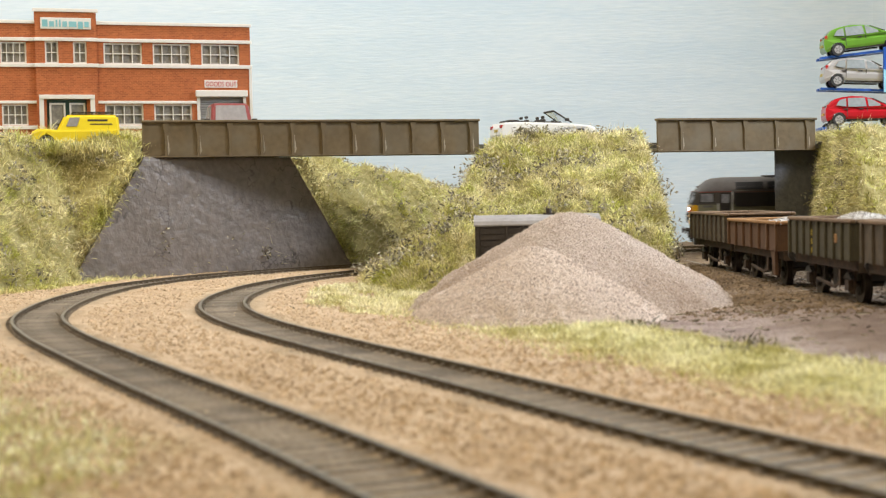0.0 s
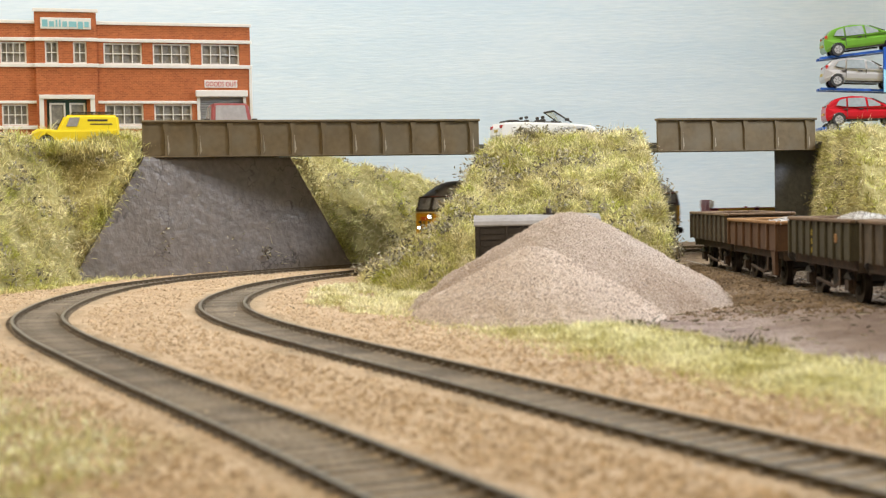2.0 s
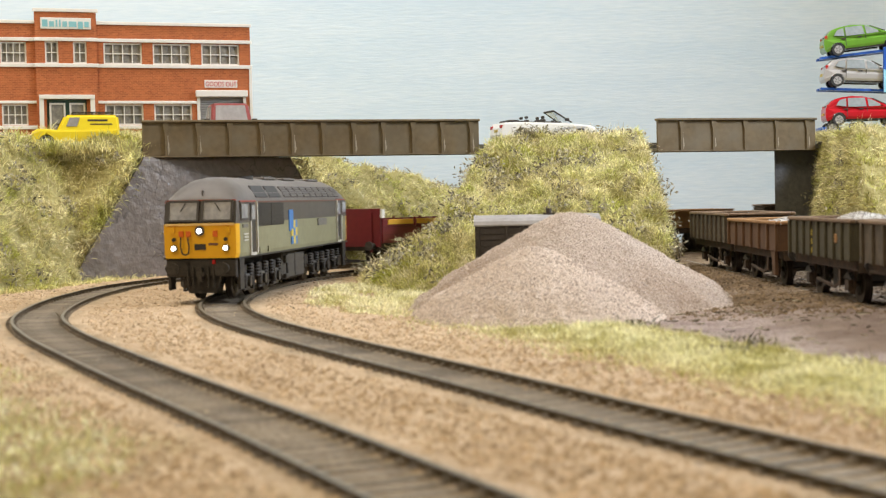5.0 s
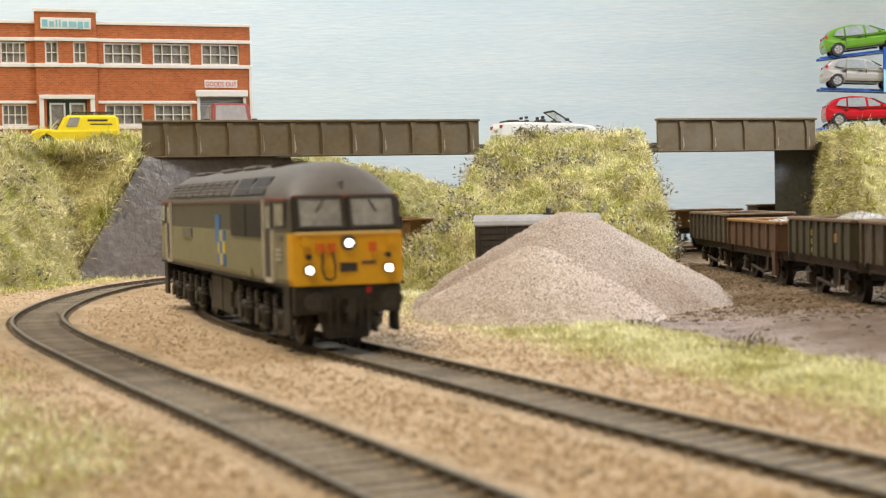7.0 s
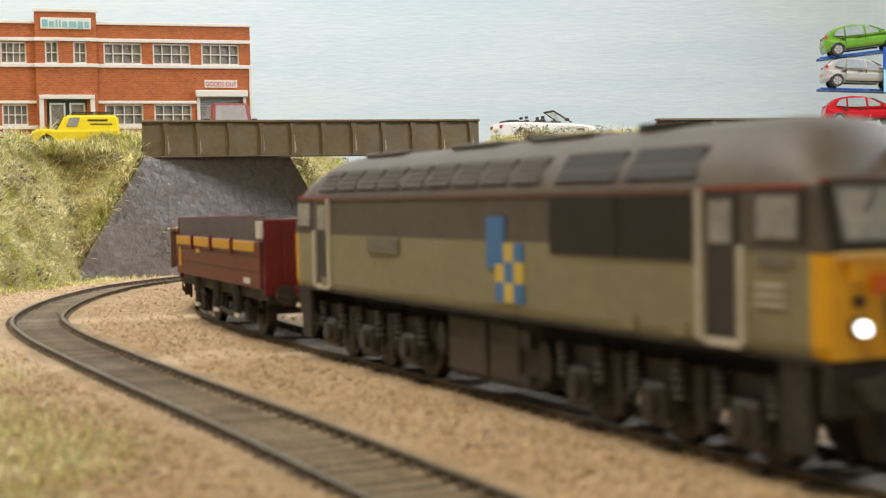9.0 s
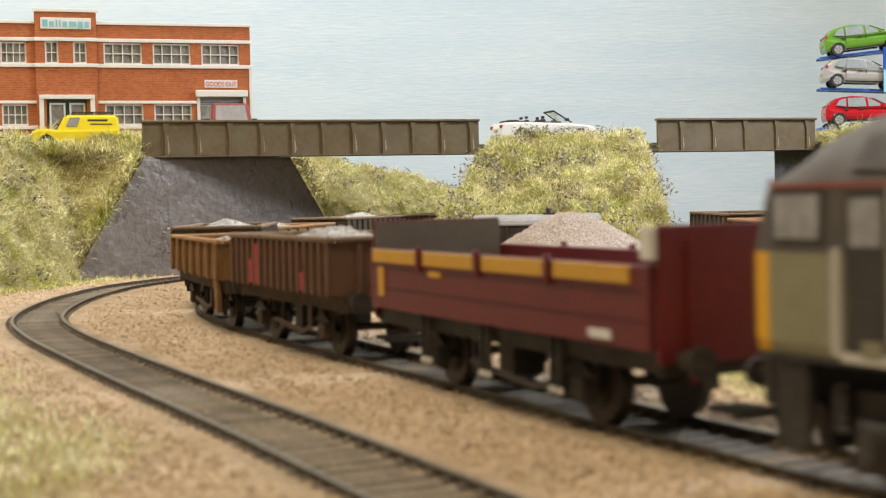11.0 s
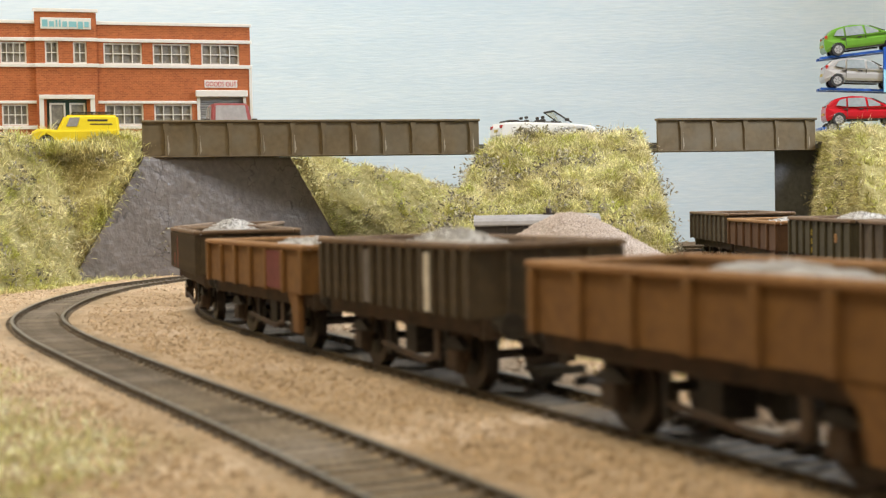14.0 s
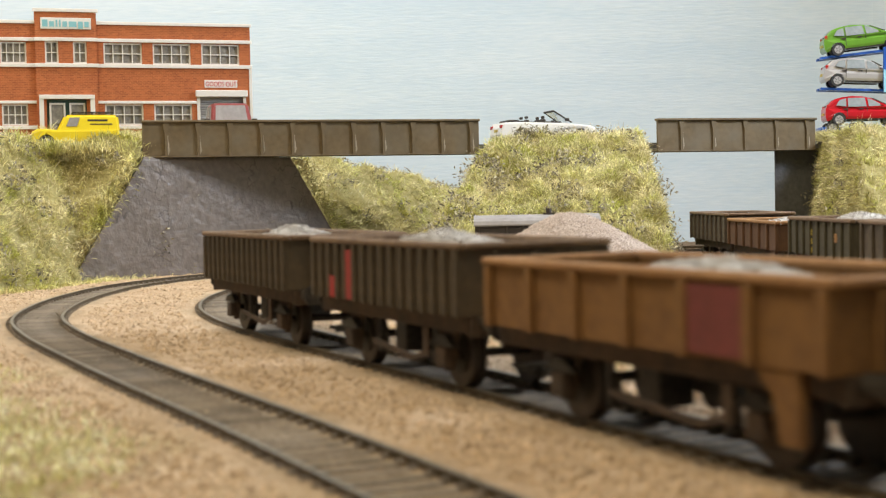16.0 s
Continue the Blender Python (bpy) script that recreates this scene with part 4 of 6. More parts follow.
def lettering(text, parent, x, y, z, size, width, material):
    """Raised letters made into a mesh, standing in the x-z plane."""
    cu = bpy.data.curves.new("lettering", "FONT")
    cu.body, cu.size, cu.align_x, cu.extrude = text, size, "CENTER", .00008
    tmp = bpy.data.objects.new("lettering", cu)
    scene.collection.objects.link(tmp)
    dg = bpy.context.evaluated_depsgraph_get()
    dg.update()
    me = bpy.data.meshes.new_from_object(tmp.evaluated_get(dg))
    bpy.data.objects.remove(tmp)
    me.materials.clear()
    me.materials.append(material)
    xs = [v.co.x for v in me.vertices]
    k = width / max(1e-6, max(xs) - min(xs))
    me.transform(Matrix.Diagonal((k, 1, 1, 1)))
    ob = new("lettering", me)
    ob.parent = parent
    ob.matrix_basis = pose(x, y, z, 90, 0, 0)
    return ob


def build_van_body():
    top = thing("grounded_van_body", pose(.0155, .638, -.004, 0, 0, -2), "dark grey grounded van body with pale curved roof", "shed")
    L, D, z0, z1 = .0545, .030, -.003, .0315
    part("body", box_bm(0, L, 0, D, z0, z1), M_VAN, top)
    part("body_end", box_bm(-.0009, -.0001, .0004, D - .0004, z0, z1), M_VAN, top)
    bm = bmesh.new()
    prof = []
    for k in range(9):
        a = math.pi * (k / 8)
        prof.append((D / 2 - math.cos(a) * (D / 2 + .0008), z1 - .0006 + math.sin(a) * .0042))
    prof += [(D + .0008, z1 - .0012), (-.0008, z1 - .0012)]
    add_prism(bm, prof, -.0014, L + .0014, "x")
    part("roof", bm, M_VANROOF, top, "pale grey curved roof sheet")
    post = mesh_of("frame_post", box_bm(-.0006, .0006, -.0008, 0, z0, z1 - .0012, bevel=.0002), M_VAN)
    for x in (.0006, .0135, .0205, .034, .041, L - .0006):
        ob = new("frame_post", post)
        ob.parent, ob.location = top, (x, 0, 0)
    plank = mesh_of("plank", box_bm(.0012, L - .0012, -.00035, 0, 0, .0026, bevel=.0003), M_VAN)
    for k in range(10):
        ob = new("plank", plank)
        ob.parent, ob.location = top, (0, 0, .0028 * k + .0015)
    bm = bmesh.new()
    add_cyl(bm, (.033, .012, z1 + .0048), .0013, .003, "z", 10)
    add_box(bm, .0305, .0355, .0105, .0135, z1 + .0030, z1 + .0042)
    part("vent", bm, M_VAN, top, "dark roof vent")


# ---- road vehicles ----
def car_wheels(top, xs, half, r, w=.0032, rim=None):
    bm = bmesh.new()
    add_cyl(bm, (0, 0, 0), r, w, "y", 20)
    tyre = mesh_of("wheel", bm, M_TYRE)
    bm = bmesh.new()
    add_cyl(bm, (0, 0, 0), r * .66, w * 1.06, "y", 16)
    hub = mesh_of("rim", bm, rim or M_RIM)
    bm = bmesh.new()
    for k in range(5):
        m = Matrix.Rotation(k * 2 * math.pi / 5, 4, "Y")
        add_box(bm, r * .15, r * .6, -w * .56, w * .56, -.0003, .0003, m=m)
    spoke = mesh_of("spokes", bm, M_RIMDARK)
    for x in xs:
        for s in (-1, 1):
            o = new("wheel", tyre)
            o.parent, o.location = top, (x, s * (half - w / 2), r)
            h = new("rim", hub)
            h.parent = o
            q = new("spokes", spoke)
            q.parent = o


def car_lower(L, half, z0, z1, wheels, r, nose, tail, hood):
    """Side outline with wheel arches, drawn out to the width; nose at +x."""
    pts = []
    for i, (x, n) in enumerate(sorted((w, k) for k, w in enumerate(wheels))):
        for k in range(9):
            a = math.pi - math.pi * k / 8
            pts.append((x + math.cos(a) * r * 1.18, max(z0, r + math.sin(a) * r * 1.18)))
    body = [(-L / 2 + .0012, z0)] + pts + [(L / 2 - .0012, z0), (L / 2, z0 + .003), (L / 2 - .0006, nose), (L / 2 - .004, nose + .0018)]
    body += hood + [(-L / 2 + .0012, tail), (-L / 2, tail - .003), (-L / 2 - .0002, z0 + .003)]
    bm = bmesh.new()
    add_prism(bm, body, -half, half, "y")
    side = [e for e in bm.edges if all(abs(abs(v.co.y) - half) < 1e-6 for v in e.verts) and e.verts[0].co.y * e.verts[1].co.y > 0
            and min(v.co.z for v in e.verts) > r * 1.9]
    bmesh.ops.bevel(bm, geom=side, offset=.0012, segments=2, affect="EDGES", profile=.6)
    return bm


def cabin(top, x0, x1, t0, t1, z0, z1, w0, w1, material, glass):
    """Tapering cabin: pillars and roof in paint, panes of glass set on it."""
    a = [(x0, -w0, z0), (x1, -w0, z0), (x1, w0, z0), (x0, w0, z0)]
    b = [(t0, -w1, z1), (t1, -w1, z1), (t1, w1, z1), (t0, w1, z1)]
    bm = bmesh.new()
    v0, v1 = [bm.verts.new(p) for p in a], [bm.verts.new(p) for p in b]
    bm.faces.new(v0[::-1])
    bm.faces.new(v1)
    for i in range(4):
        bm.faces.new((v0[i], v0[(i + 1) % 4], v1[(i + 1) % 4], v1[i]))
    bmesh.ops.bevel(bm, geom=[e for e in bm.edges if max(v.co.z for v in e.verts) > z0 + 1e-5], offset=.0011, segments=2, affect="EDGES")
    part("cabin", bm, material, top)
    for s in (0, 2):
        q = (a[s], a[s + 1], b[s + 1], b[s])
        for u0, u1 in ((.08, .48), (.53, .90)):
            plate("side_window", q, u0, u1, .12, .86, .0001, glass, top, "dark side window")
    plate("rear_window", (a[3], a[0], b[0], b[3]), .14, .86, .18, .84, .0001, glass, top, "dark rear window")
    plate("windscreen", (a[1], a[2], b[2], b[1]), .1, .9, .12, .88, .0001, glass, top, "dark windscreen")


def hatchback(name, m, paint, label):
    """Small rounded five-door car: one arched body shell, windows laid on its leaning sides."""
    top = thing(name, m, label, "car", "cars on the transporter")
    L, half, belt, roof, r = .0535, .0114, .0118, .0198, .0041
    wheels = (-.0178, .0172)
    pts = [(-L / 2 + .0016, .0030)]
    for x in wheels:
        pts += [(x + math.cos(a) * r * 1.16, max(.0030, r + math.sin(a) * r * 1.16)) for a in [math.pi - math.pi * k / 8 for k in range(9)]]
    pts += [(L / 2 - .0020, .0030), (L / 2 - .0004, .0048), (L / 2, .0072), (L / 2 - .0012, .0090), (L / 2 - .0040, .0106), (.0150, .0124),
            (.0095, .0150), (.0040, .0178), (-.0010, .0192), (-.0080, .0198), (-.0150, .0192), (-.0200, .0180), (-.0232, .0160), (-.0250, .0134),
            (-.0262, .0118), (-.0266, .0085), (-.0264, .0050)]
    bm = bmesh.new()
    add_prism(bm, pts, -half, half, "y")

    def wide(z):
        return half * (1 - .24 * max(0, z - belt) / (roof - belt)) * (1 - .10 * max(0, .006 - z) / .003)
    for v in bm.verts:
        nose = 1 - .10 * max(0, abs(v.co.x) - .020) / .0068
        v.co.y = math.copysign(wide(v.co.z) * nose, v.co.y)
    edge = [e for e in bm.edges if e.verts[0].co.y * e.verts[1].co.y > 0 and min(v.co.z for v in e.verts) > .0085 and len(e.link_faces) == 2]
    bmesh.ops.bevel(bm, geom=edge, offset=.0010, segments=2, affect="EDGES", profile=.6)
    part("body", bm, paint, top)

    def pane(nm, outline, s, mats, lb, lift=.0003):
        b2 = bmesh.new()
        front = [b2.verts.new((x, s * (wide(z) + lift), z)) for x, z in outline]
        back = [b2.verts.new((x, s * (wide(z) - .0006), z)) for x, z in outline]
        k = len(outline)
        b2.faces.new(front if s < 0 else front[::-1])
        b2.faces.new(back[::-1] if s < 0 else back)
        for i in range(k):
            b2.faces.new((front[i], back[i], back[(i + 1) % k], front[(i + 1) % k]))
        part(nm, b2, mats, top, lb)
    for s in (-1, 1):
        pane("side_window", [(.0112, .0126), (.0016, .0124), (.0010, .0180), (.0048, .0166)], s, M_CARGLASS, "side window with sky light put into its tone")
        pane("side_window", [(.0002, .0124), (-.0118, .0124), (-.0118, .0184), (-.0006, .0184)], s, M_CARGLASS, "side window with sky light put into its tone")
        pane("side_window", [(-.0130, .0126), (-.0196, .0136), (-.0172, .0172), (-.0130, .0182)], s, M_CARGLASS, "quarter window with sky light put into its tone")
        pane("sill_trim", [(.0120, .0034), (-.0125, .0034), (-.0125, .0043), (.0120, .0043)], s, M_BLACK, "black sill trim")
        for x in (-.0045, -.0150):
            pane("door_handle", [(x + .0028, .0106), (x, .0106), (x, .0112), (x + .0028, .0112)], s, M_BLACK, "", .0005)
        pane("door_gap", [(.0010, .0046), (.0006, .0046), (.0006, .0120), (.0010, .0120)], s, M_BLACK, "", .0001)
        pane("door_gap", [(-.0121, .0060), (-.0125, .0060), (-.0125, .0120), (-.0121, .0120)], s, M_BLACK, "", .0001)
        part("tail_light", box_bm(-.0257, -.0236, s * .0092 - .0008, s * .0092 + .0008, .0116, .0142, bevel=.0003), M_REDLAMP, top, "red tail light")
        part("headlight", box_bm(.0212, .0250, s * .0086 - .0014, s * .0086 + .0014, .0086, .0106, bevel=.0004), M_LENS, top, "clear headlight")
        part("mirror", box_bm(.0092, .0112, s * .0118 - .0009, s * .0118 + .0009, .0126, .0142, bevel=.0004), paint, top)
    q = ((.0150, -.0088, .0127), (.0150, .0088, .0127), (.0042, .0078, .0180), (.0042, -.0078, .0180))
    plate("windscreen", q, .02, .98, .05, .95, .0003, M_CARGLASS, top, "windscreen with sky light put into its tone")
    q = ((-.0256, .0080, .0130), (-.0256, -.0080, .0130), (-.0208, -.0070, .0176), (-.0208, .0070, .0176))
    plate("rear_window", q, .04, .96, .05, .92, .0003, M_CARGLASS, top, "rear window with sky light put into its tone")
    part("number_plate", box_bm(-.0272, -.0266, -.003, .003, .0072, .0088), M_PLATE, top)
    car_wheels(top, wheels, half + .0002, r)
    return top


def build_convertible():
    top = thing("white_convertible", pose(.0660, .905, ROAD_Z - .0008, 0, 0, 16), "white open top car with dark seats and folded hood", "car")
    L, half = .0640, .0122
    bm = car_lower(L, half, .0030, .0120, (-.0195, .0200), .0044, .0092, .0132, [(.010, .0128), (.0095, .0128), (-.0225, .0136)])
    part("body", bm, M_CARWHITE, top)
    part("cockpit", box_bm(-.020, .0085, -.0098, .0098, .0128, .0139, bevel=.0003), M_BLACK, top, "dark open cockpit")
    part("folded_hood", box_bm(-.0268, -.0195, -.0100, .0100, .0134, .0150, bevel=.0006), M_BLACK, top, "black folded hood")
    for x in (-.0135, -.0025):
        for s in (-1, 1):
            part("seat", box_bm(x - .0013, x + .0013, s * .0050 - .0030, s * .0050 + .0030, .0120, .0158 if x > -.005 else .0152, bevel=.0008), M_BLACK, top)
            part("headrest", box_bm(x - .0009, x + .0009, s * .0050 - .0015, s * .0050 + .0015, .0159, .0175, bevel=.0004), M_BLACK, top)
    # raked windscreen frame
    bm = bmesh.new()
    q = ((.0150, -.0105, .0128), (.0150, .0105, .0128), (.0030, .0090, .0205), (.0030, -.0090, .0205))
    for u0, u1, v0, v1 in ((0, .06, 0, 1), (.94, 1, 0, 1), (.06, .94, .92, 1)):
        add_plate(bm, q, u0, u1, v0, v1, 0, .0007)
    part("windscreen_frame", bm, M_BLACK, top, "dark windscreen frame")
    plate("windscreen", q, .07, .93, .02, .91, .0002, M_CLEAR, top, "clear windscreen", .0002)
    for s in (-1, 1):
        part("mirror", box_bm(.0098, .0122, s * .0130 - .0010, s * .0130 + .0010, .0138, .0158, bevel=.0003), M_BLACK, top)
        part("tail_light", box_bm(-L / 2 - .0004, -L / 2 + .001, s * .0095 - .002, s * .0095 + .002, .0098, .0118, bevel=.0002), M_REDLAMP, top, "red tail light")
        part("headlight", box_bm(L / 2 - .003, L / 2 + .0001, s * .0090 - .002, s * .0090 + .002, .0074, .0096, bevel=.0002), M_LENS, top)
        part("side_strip", box_bm(-.024, .024, s * half - .0002, s * half + .0003, .0074, .0080), M_CARWHITE, top)
    part("number_plate", box_bm(-L / 2 - .0005, -L / 2 - .0001, -.0032, .0032, .0076, .0092), M_PLATE, top, "yellow plate with a dark bar")
    car_wheels(top, (-.0195, .0200), half + .0002, .0044)


def build_yellow_van():
    top = thing("yellow_van", pose(-.2120, .823, ROAD_Z - .0018, 0, 0, 197), "small bright yellow van with black roof rack and dark lettering bars", "van")
    L, half = .0500, .0112
    bm = car_lower(L, half, .0026, .0108, (-.0150, .0165), .0040, .0104, .0112, [(.011, .0114), (-.024, .0116)])
    part("body", bm, M_VANYELLOW, top)
    a = [(-.0246, -.0108, .0110), (.0108, -.0108, .0110), (.0108, .0108, .0110), (-.0246, .0108, .0110)]
    b = [(-.0238, -.0096, .0200), (.0062, -.0096, .0200), (.0062, .0096, .0200), (-.0238, .0096, .0200)]
    bm = bmesh.new()
    v0, v1 = [bm.verts.new(p) for p in a], [bm.verts.new(p) for p in b]
    bm.faces.new(v0[::-1])
    bm.faces.new(v1)
    for i in range(4):
        bm.faces.new((v0[i], v0[(i + 1) % 4], v1[(i + 1) % 4], v1[i]))
    bmesh.ops.bevel(bm, geom=[e for e in bm.edges if max(v.co.z for v in e.verts) > .0111], offset=.0014, segments=3, affect="EDGES")
    part("cabin", bm, M_VANYELLOW, top)
    for s in (0, 2):
        q = (a[s], a[s + 1], b[s + 1], b[s])
        u = (.70, .88) if s == 0 else (.12, .30)
        plate("side_window", q, *u, .25, .82, .0001, M_SMOKE, top, "hazy side window")
        w = (.12, .55) if s == 0 else (.45, .88)
        plate("lettering_bar", q, w[0], w[1] - .08, .58, .70, .0001, M_BLACK, top, "dark bar of lettering", .0001)
        plate("lettering_bar", q, w[0] + .06, w[1], .36, .43, .0001, M_BLACK, top, "dark bar of lettering", .0001)
    plate("windscreen", (a[1], a[2], b[2], b[1]), .1, .9, .15, .85, .0001, M_GLASS, top)
    plate("rear_window", (a[3], a[0], b[0], b[3]), .3, .7, .35, .8, .0001, M_GLASS, top)
    rack = bmesh.new()
    for y in (-.0075, .0075):
        add_box(rack, -.021, .002, y - .0003, y + .0003, .0212, .0218)
    for k in range(7):
        x = -.021 + .0038 * k
        add_box(rack, x - .0003, x + .0003, -.0072, .0072, .0210, .0215)
        add_box(rack, x - .0003, x + .0003, -.0078, -.0073, .0199, .0212)
        add_box(rack, x - .0003, x + .0003, .0073, .0078, .0199, .0212)
    part("roof_rack", rack, M_BLACK, top, "black roof rack")
    for s in (-1, 1):
        part("headlight", box_bm(L / 2 - .002, L / 2 + .0003, s * .008 - .0016, s * .008 + .0016, .0062, .0082, bevel=.0004), M_LENS, top)
    part("bumper", box_bm(L / 2 - .0004, L / 2 + .0007, -.0095, .0095, .0034, .0046, bevel=.0002), M_LENS, top)
    car_wheels(top, (-.0150, .0165), half + .0002, .0040)


def build_lorry():
    top = thing("red_pickup", pose(-.1335, .893, ROAD_Z - .0012, 0, 0, -72), "faded red pickup cab facing the road behind the girder", "pickup")
    part("body", box_bm(-.026, .026, -.0125, .0125, .004, .0172, bevel=.0015), M_FADEDRED, top)
    cabin(top, -.012, .013, -.009, .008, .0165, .0292, .0128, .0112, M_FADEDRED, M_SMOKE)
    for s in (-1, 1):
        part("mirror", box_bm(.0088, .0108, s * .0148 - .0016, s * .0148 + .0016, .0175, .0195, bevel=.0003), M_BLACK, top)
        part("headlight", box_bm(.0255, .0264, s * .0085 - .002, s * .0085 + .002, .011, .0135), M_LENS, top)
    car_wheels(top, (-.0165, .0165), .0127, .0046)


def build_white_car():
    top = hatchback("white_saloon", pose(-.2885, .842, ROAD_Z - .0005, 0, 0, 17), M_CARWHITE, "white car parked behind the embankment")
    return top


def build_transporter():
    m = pose(.283, .962, ROAD_Z + .004, 0, 0, -6)
    top = thing("car_transporter", m, "blue double deck car transporter trailer", "transporter")
    L = .085
    for z0, z1, nm in ((.0500, .0575, "upper_deck"), (.0296, .0250, "middle_deck")):
        bm = bmesh.new()
        for y in (-.0095, .0035):
            vs = [bm.verts.new(p) for p in ((-.0255, y, z0), (.055, y, z1), (.055, y + .006, z1), (-.0255, y + .006, z0))]
            up = [bm.verts.new(v.co + Vector((0, 0, .0016))) for v in vs]
            bm.faces.new(vs[::-1])
            bm.faces.new(up)
            for i in range(4):
                bm.faces.new((vs[i], vs[(i + 1) % 4], up[(i + 1) % 4], up[i]))
        for k in range(6):
            x = -.02 + .0135 * k
            z = z0 + (z1 - z0) * (x + .0255) / .0805
            add_box(bm, x, x + .003, -.0095, .0095, z + .0002, z + .0013)
        part(nm, bm, M_TRANSBLUE, top, "blue loading ramp")
    part("lower_deck", box_bm(-.026, .055, -.011, .011, .002, .0045, bevel=.0003), M_TRANSBLUE, top)
    for s in (-1, 1):
        part("post", box_bm(.0262, .0286, s * .0120 - .0007, s * .0120 + .0007, .0045, .0545, bevel=.0002), M_TRANSBLUE, top)
    part("side_panel", box_bm(.0148, .075, -.0140, -.0128, .0260, .0565, bevel=.0004), M_TRANSBLUE, top, "blue side panel")
    bm = bmesh.new()
    add_prism(bm, [(.0149, .0265), (.0300, .0265), (.0270, .0330), (.0210, .0390), (.0149, .0420)], -.0144, -.0141, "y")
    part("light_panel", bm, M_LIGHTBLUE, top, "pale blue curved marking")
    car_wheels(top, (-.018, .0), .0112, .0040)


def build_cars():
    hatchback("red_hatchback", pose(.2868, .961, ROAD_Z + .0092, 0, 0, -6), M_CARRED, "red hatchback on the lowest transporter deck")
    hatchback("silver_hatchback", pose(.2856, .961, ROAD_Z + .0344, 0, 3, -6), M_CARSILVER, "silver hatchback on the middle transporter deck")
    hatchback("green_hatchback", pose(.2872, .9615, ROAD_Z + .0577, 0, -5.4, -6), M_CARGREEN, "green hatchback on the tilted upper transporter deck")


# ---- rolling stock ----
def wheel_mesh(r):
    bm = bmesh.new()
    for s in (-1, 1):
        add_cyl(bm, (0, s * .0082, 0), r, .0022, "y", 24)
        add_cyl(bm, (0, s * .0070, 0), r + .0006, .0006, "y", 24)
        add_cyl(bm, (0, s * .0094, 0), r * .62, .0004, "y", 16, mi=1)
    add_cyl(bm, (0, 0, 0), .0010, .021, "y", 10)
    # balance blocks, so that the turning reads
    for s in (-1, 1):
        add_box(bm, -r * .15, r * .15, s * .0094 - .0004, s * .0094 + .0004, -r * .6, -r * .35, mi=1)
    return mesh_of("wheelset", bm, [M_WHEEL, M_GRIME])


WHEEL_SMALL, WHEEL_LARGE = .0068, .0075
MESH_SMALL, MESH_LARGE = wheel_mesh(WHEEL_SMALL), wheel_mesh(WHEEL_LARGE)
TURNING = []


def wheelset(top, x, large=False):
    ob = new("wheelset", MESH_LARGE if large else MESH_SMALL)
    ob.parent = top
    ob.matrix_basis = pose(x, 0, WHEEL_LARGE if large else WHEEL_SMALL)
    TURNING.append((ob, x, WHEEL_LARGE if large else WHEEL_SMALL))
    return ob


def buffers(top, L, z, material, y=.0113, reach=.0058, oval=False):
    bm = bmesh.new()
    add_cyl(bm, (reach * .35, 0, 0), .0016, reach * .7, "x", 12)
    add_cyl(bm, (reach * .78, 0, 0), .0010, reach * .5, "x", 10)
    add_cyl(bm, (reach, 0, 0), .0026, .0009, "x", 18)
    if oval:
        for v in bm.verts:
            if v.co.x > reach - .001:
                v.co.y *= 1.35
    me = mesh_of("buffer", bm, material)
    for e, turn in ((L / 2, 0), (-L / 2, 180)):
        for s in (-1, 1):
            ob = new("buffer", me)
            ob.parent, ob.matrix_basis = top, pose(e, s * y, z, 0, 0, turn)


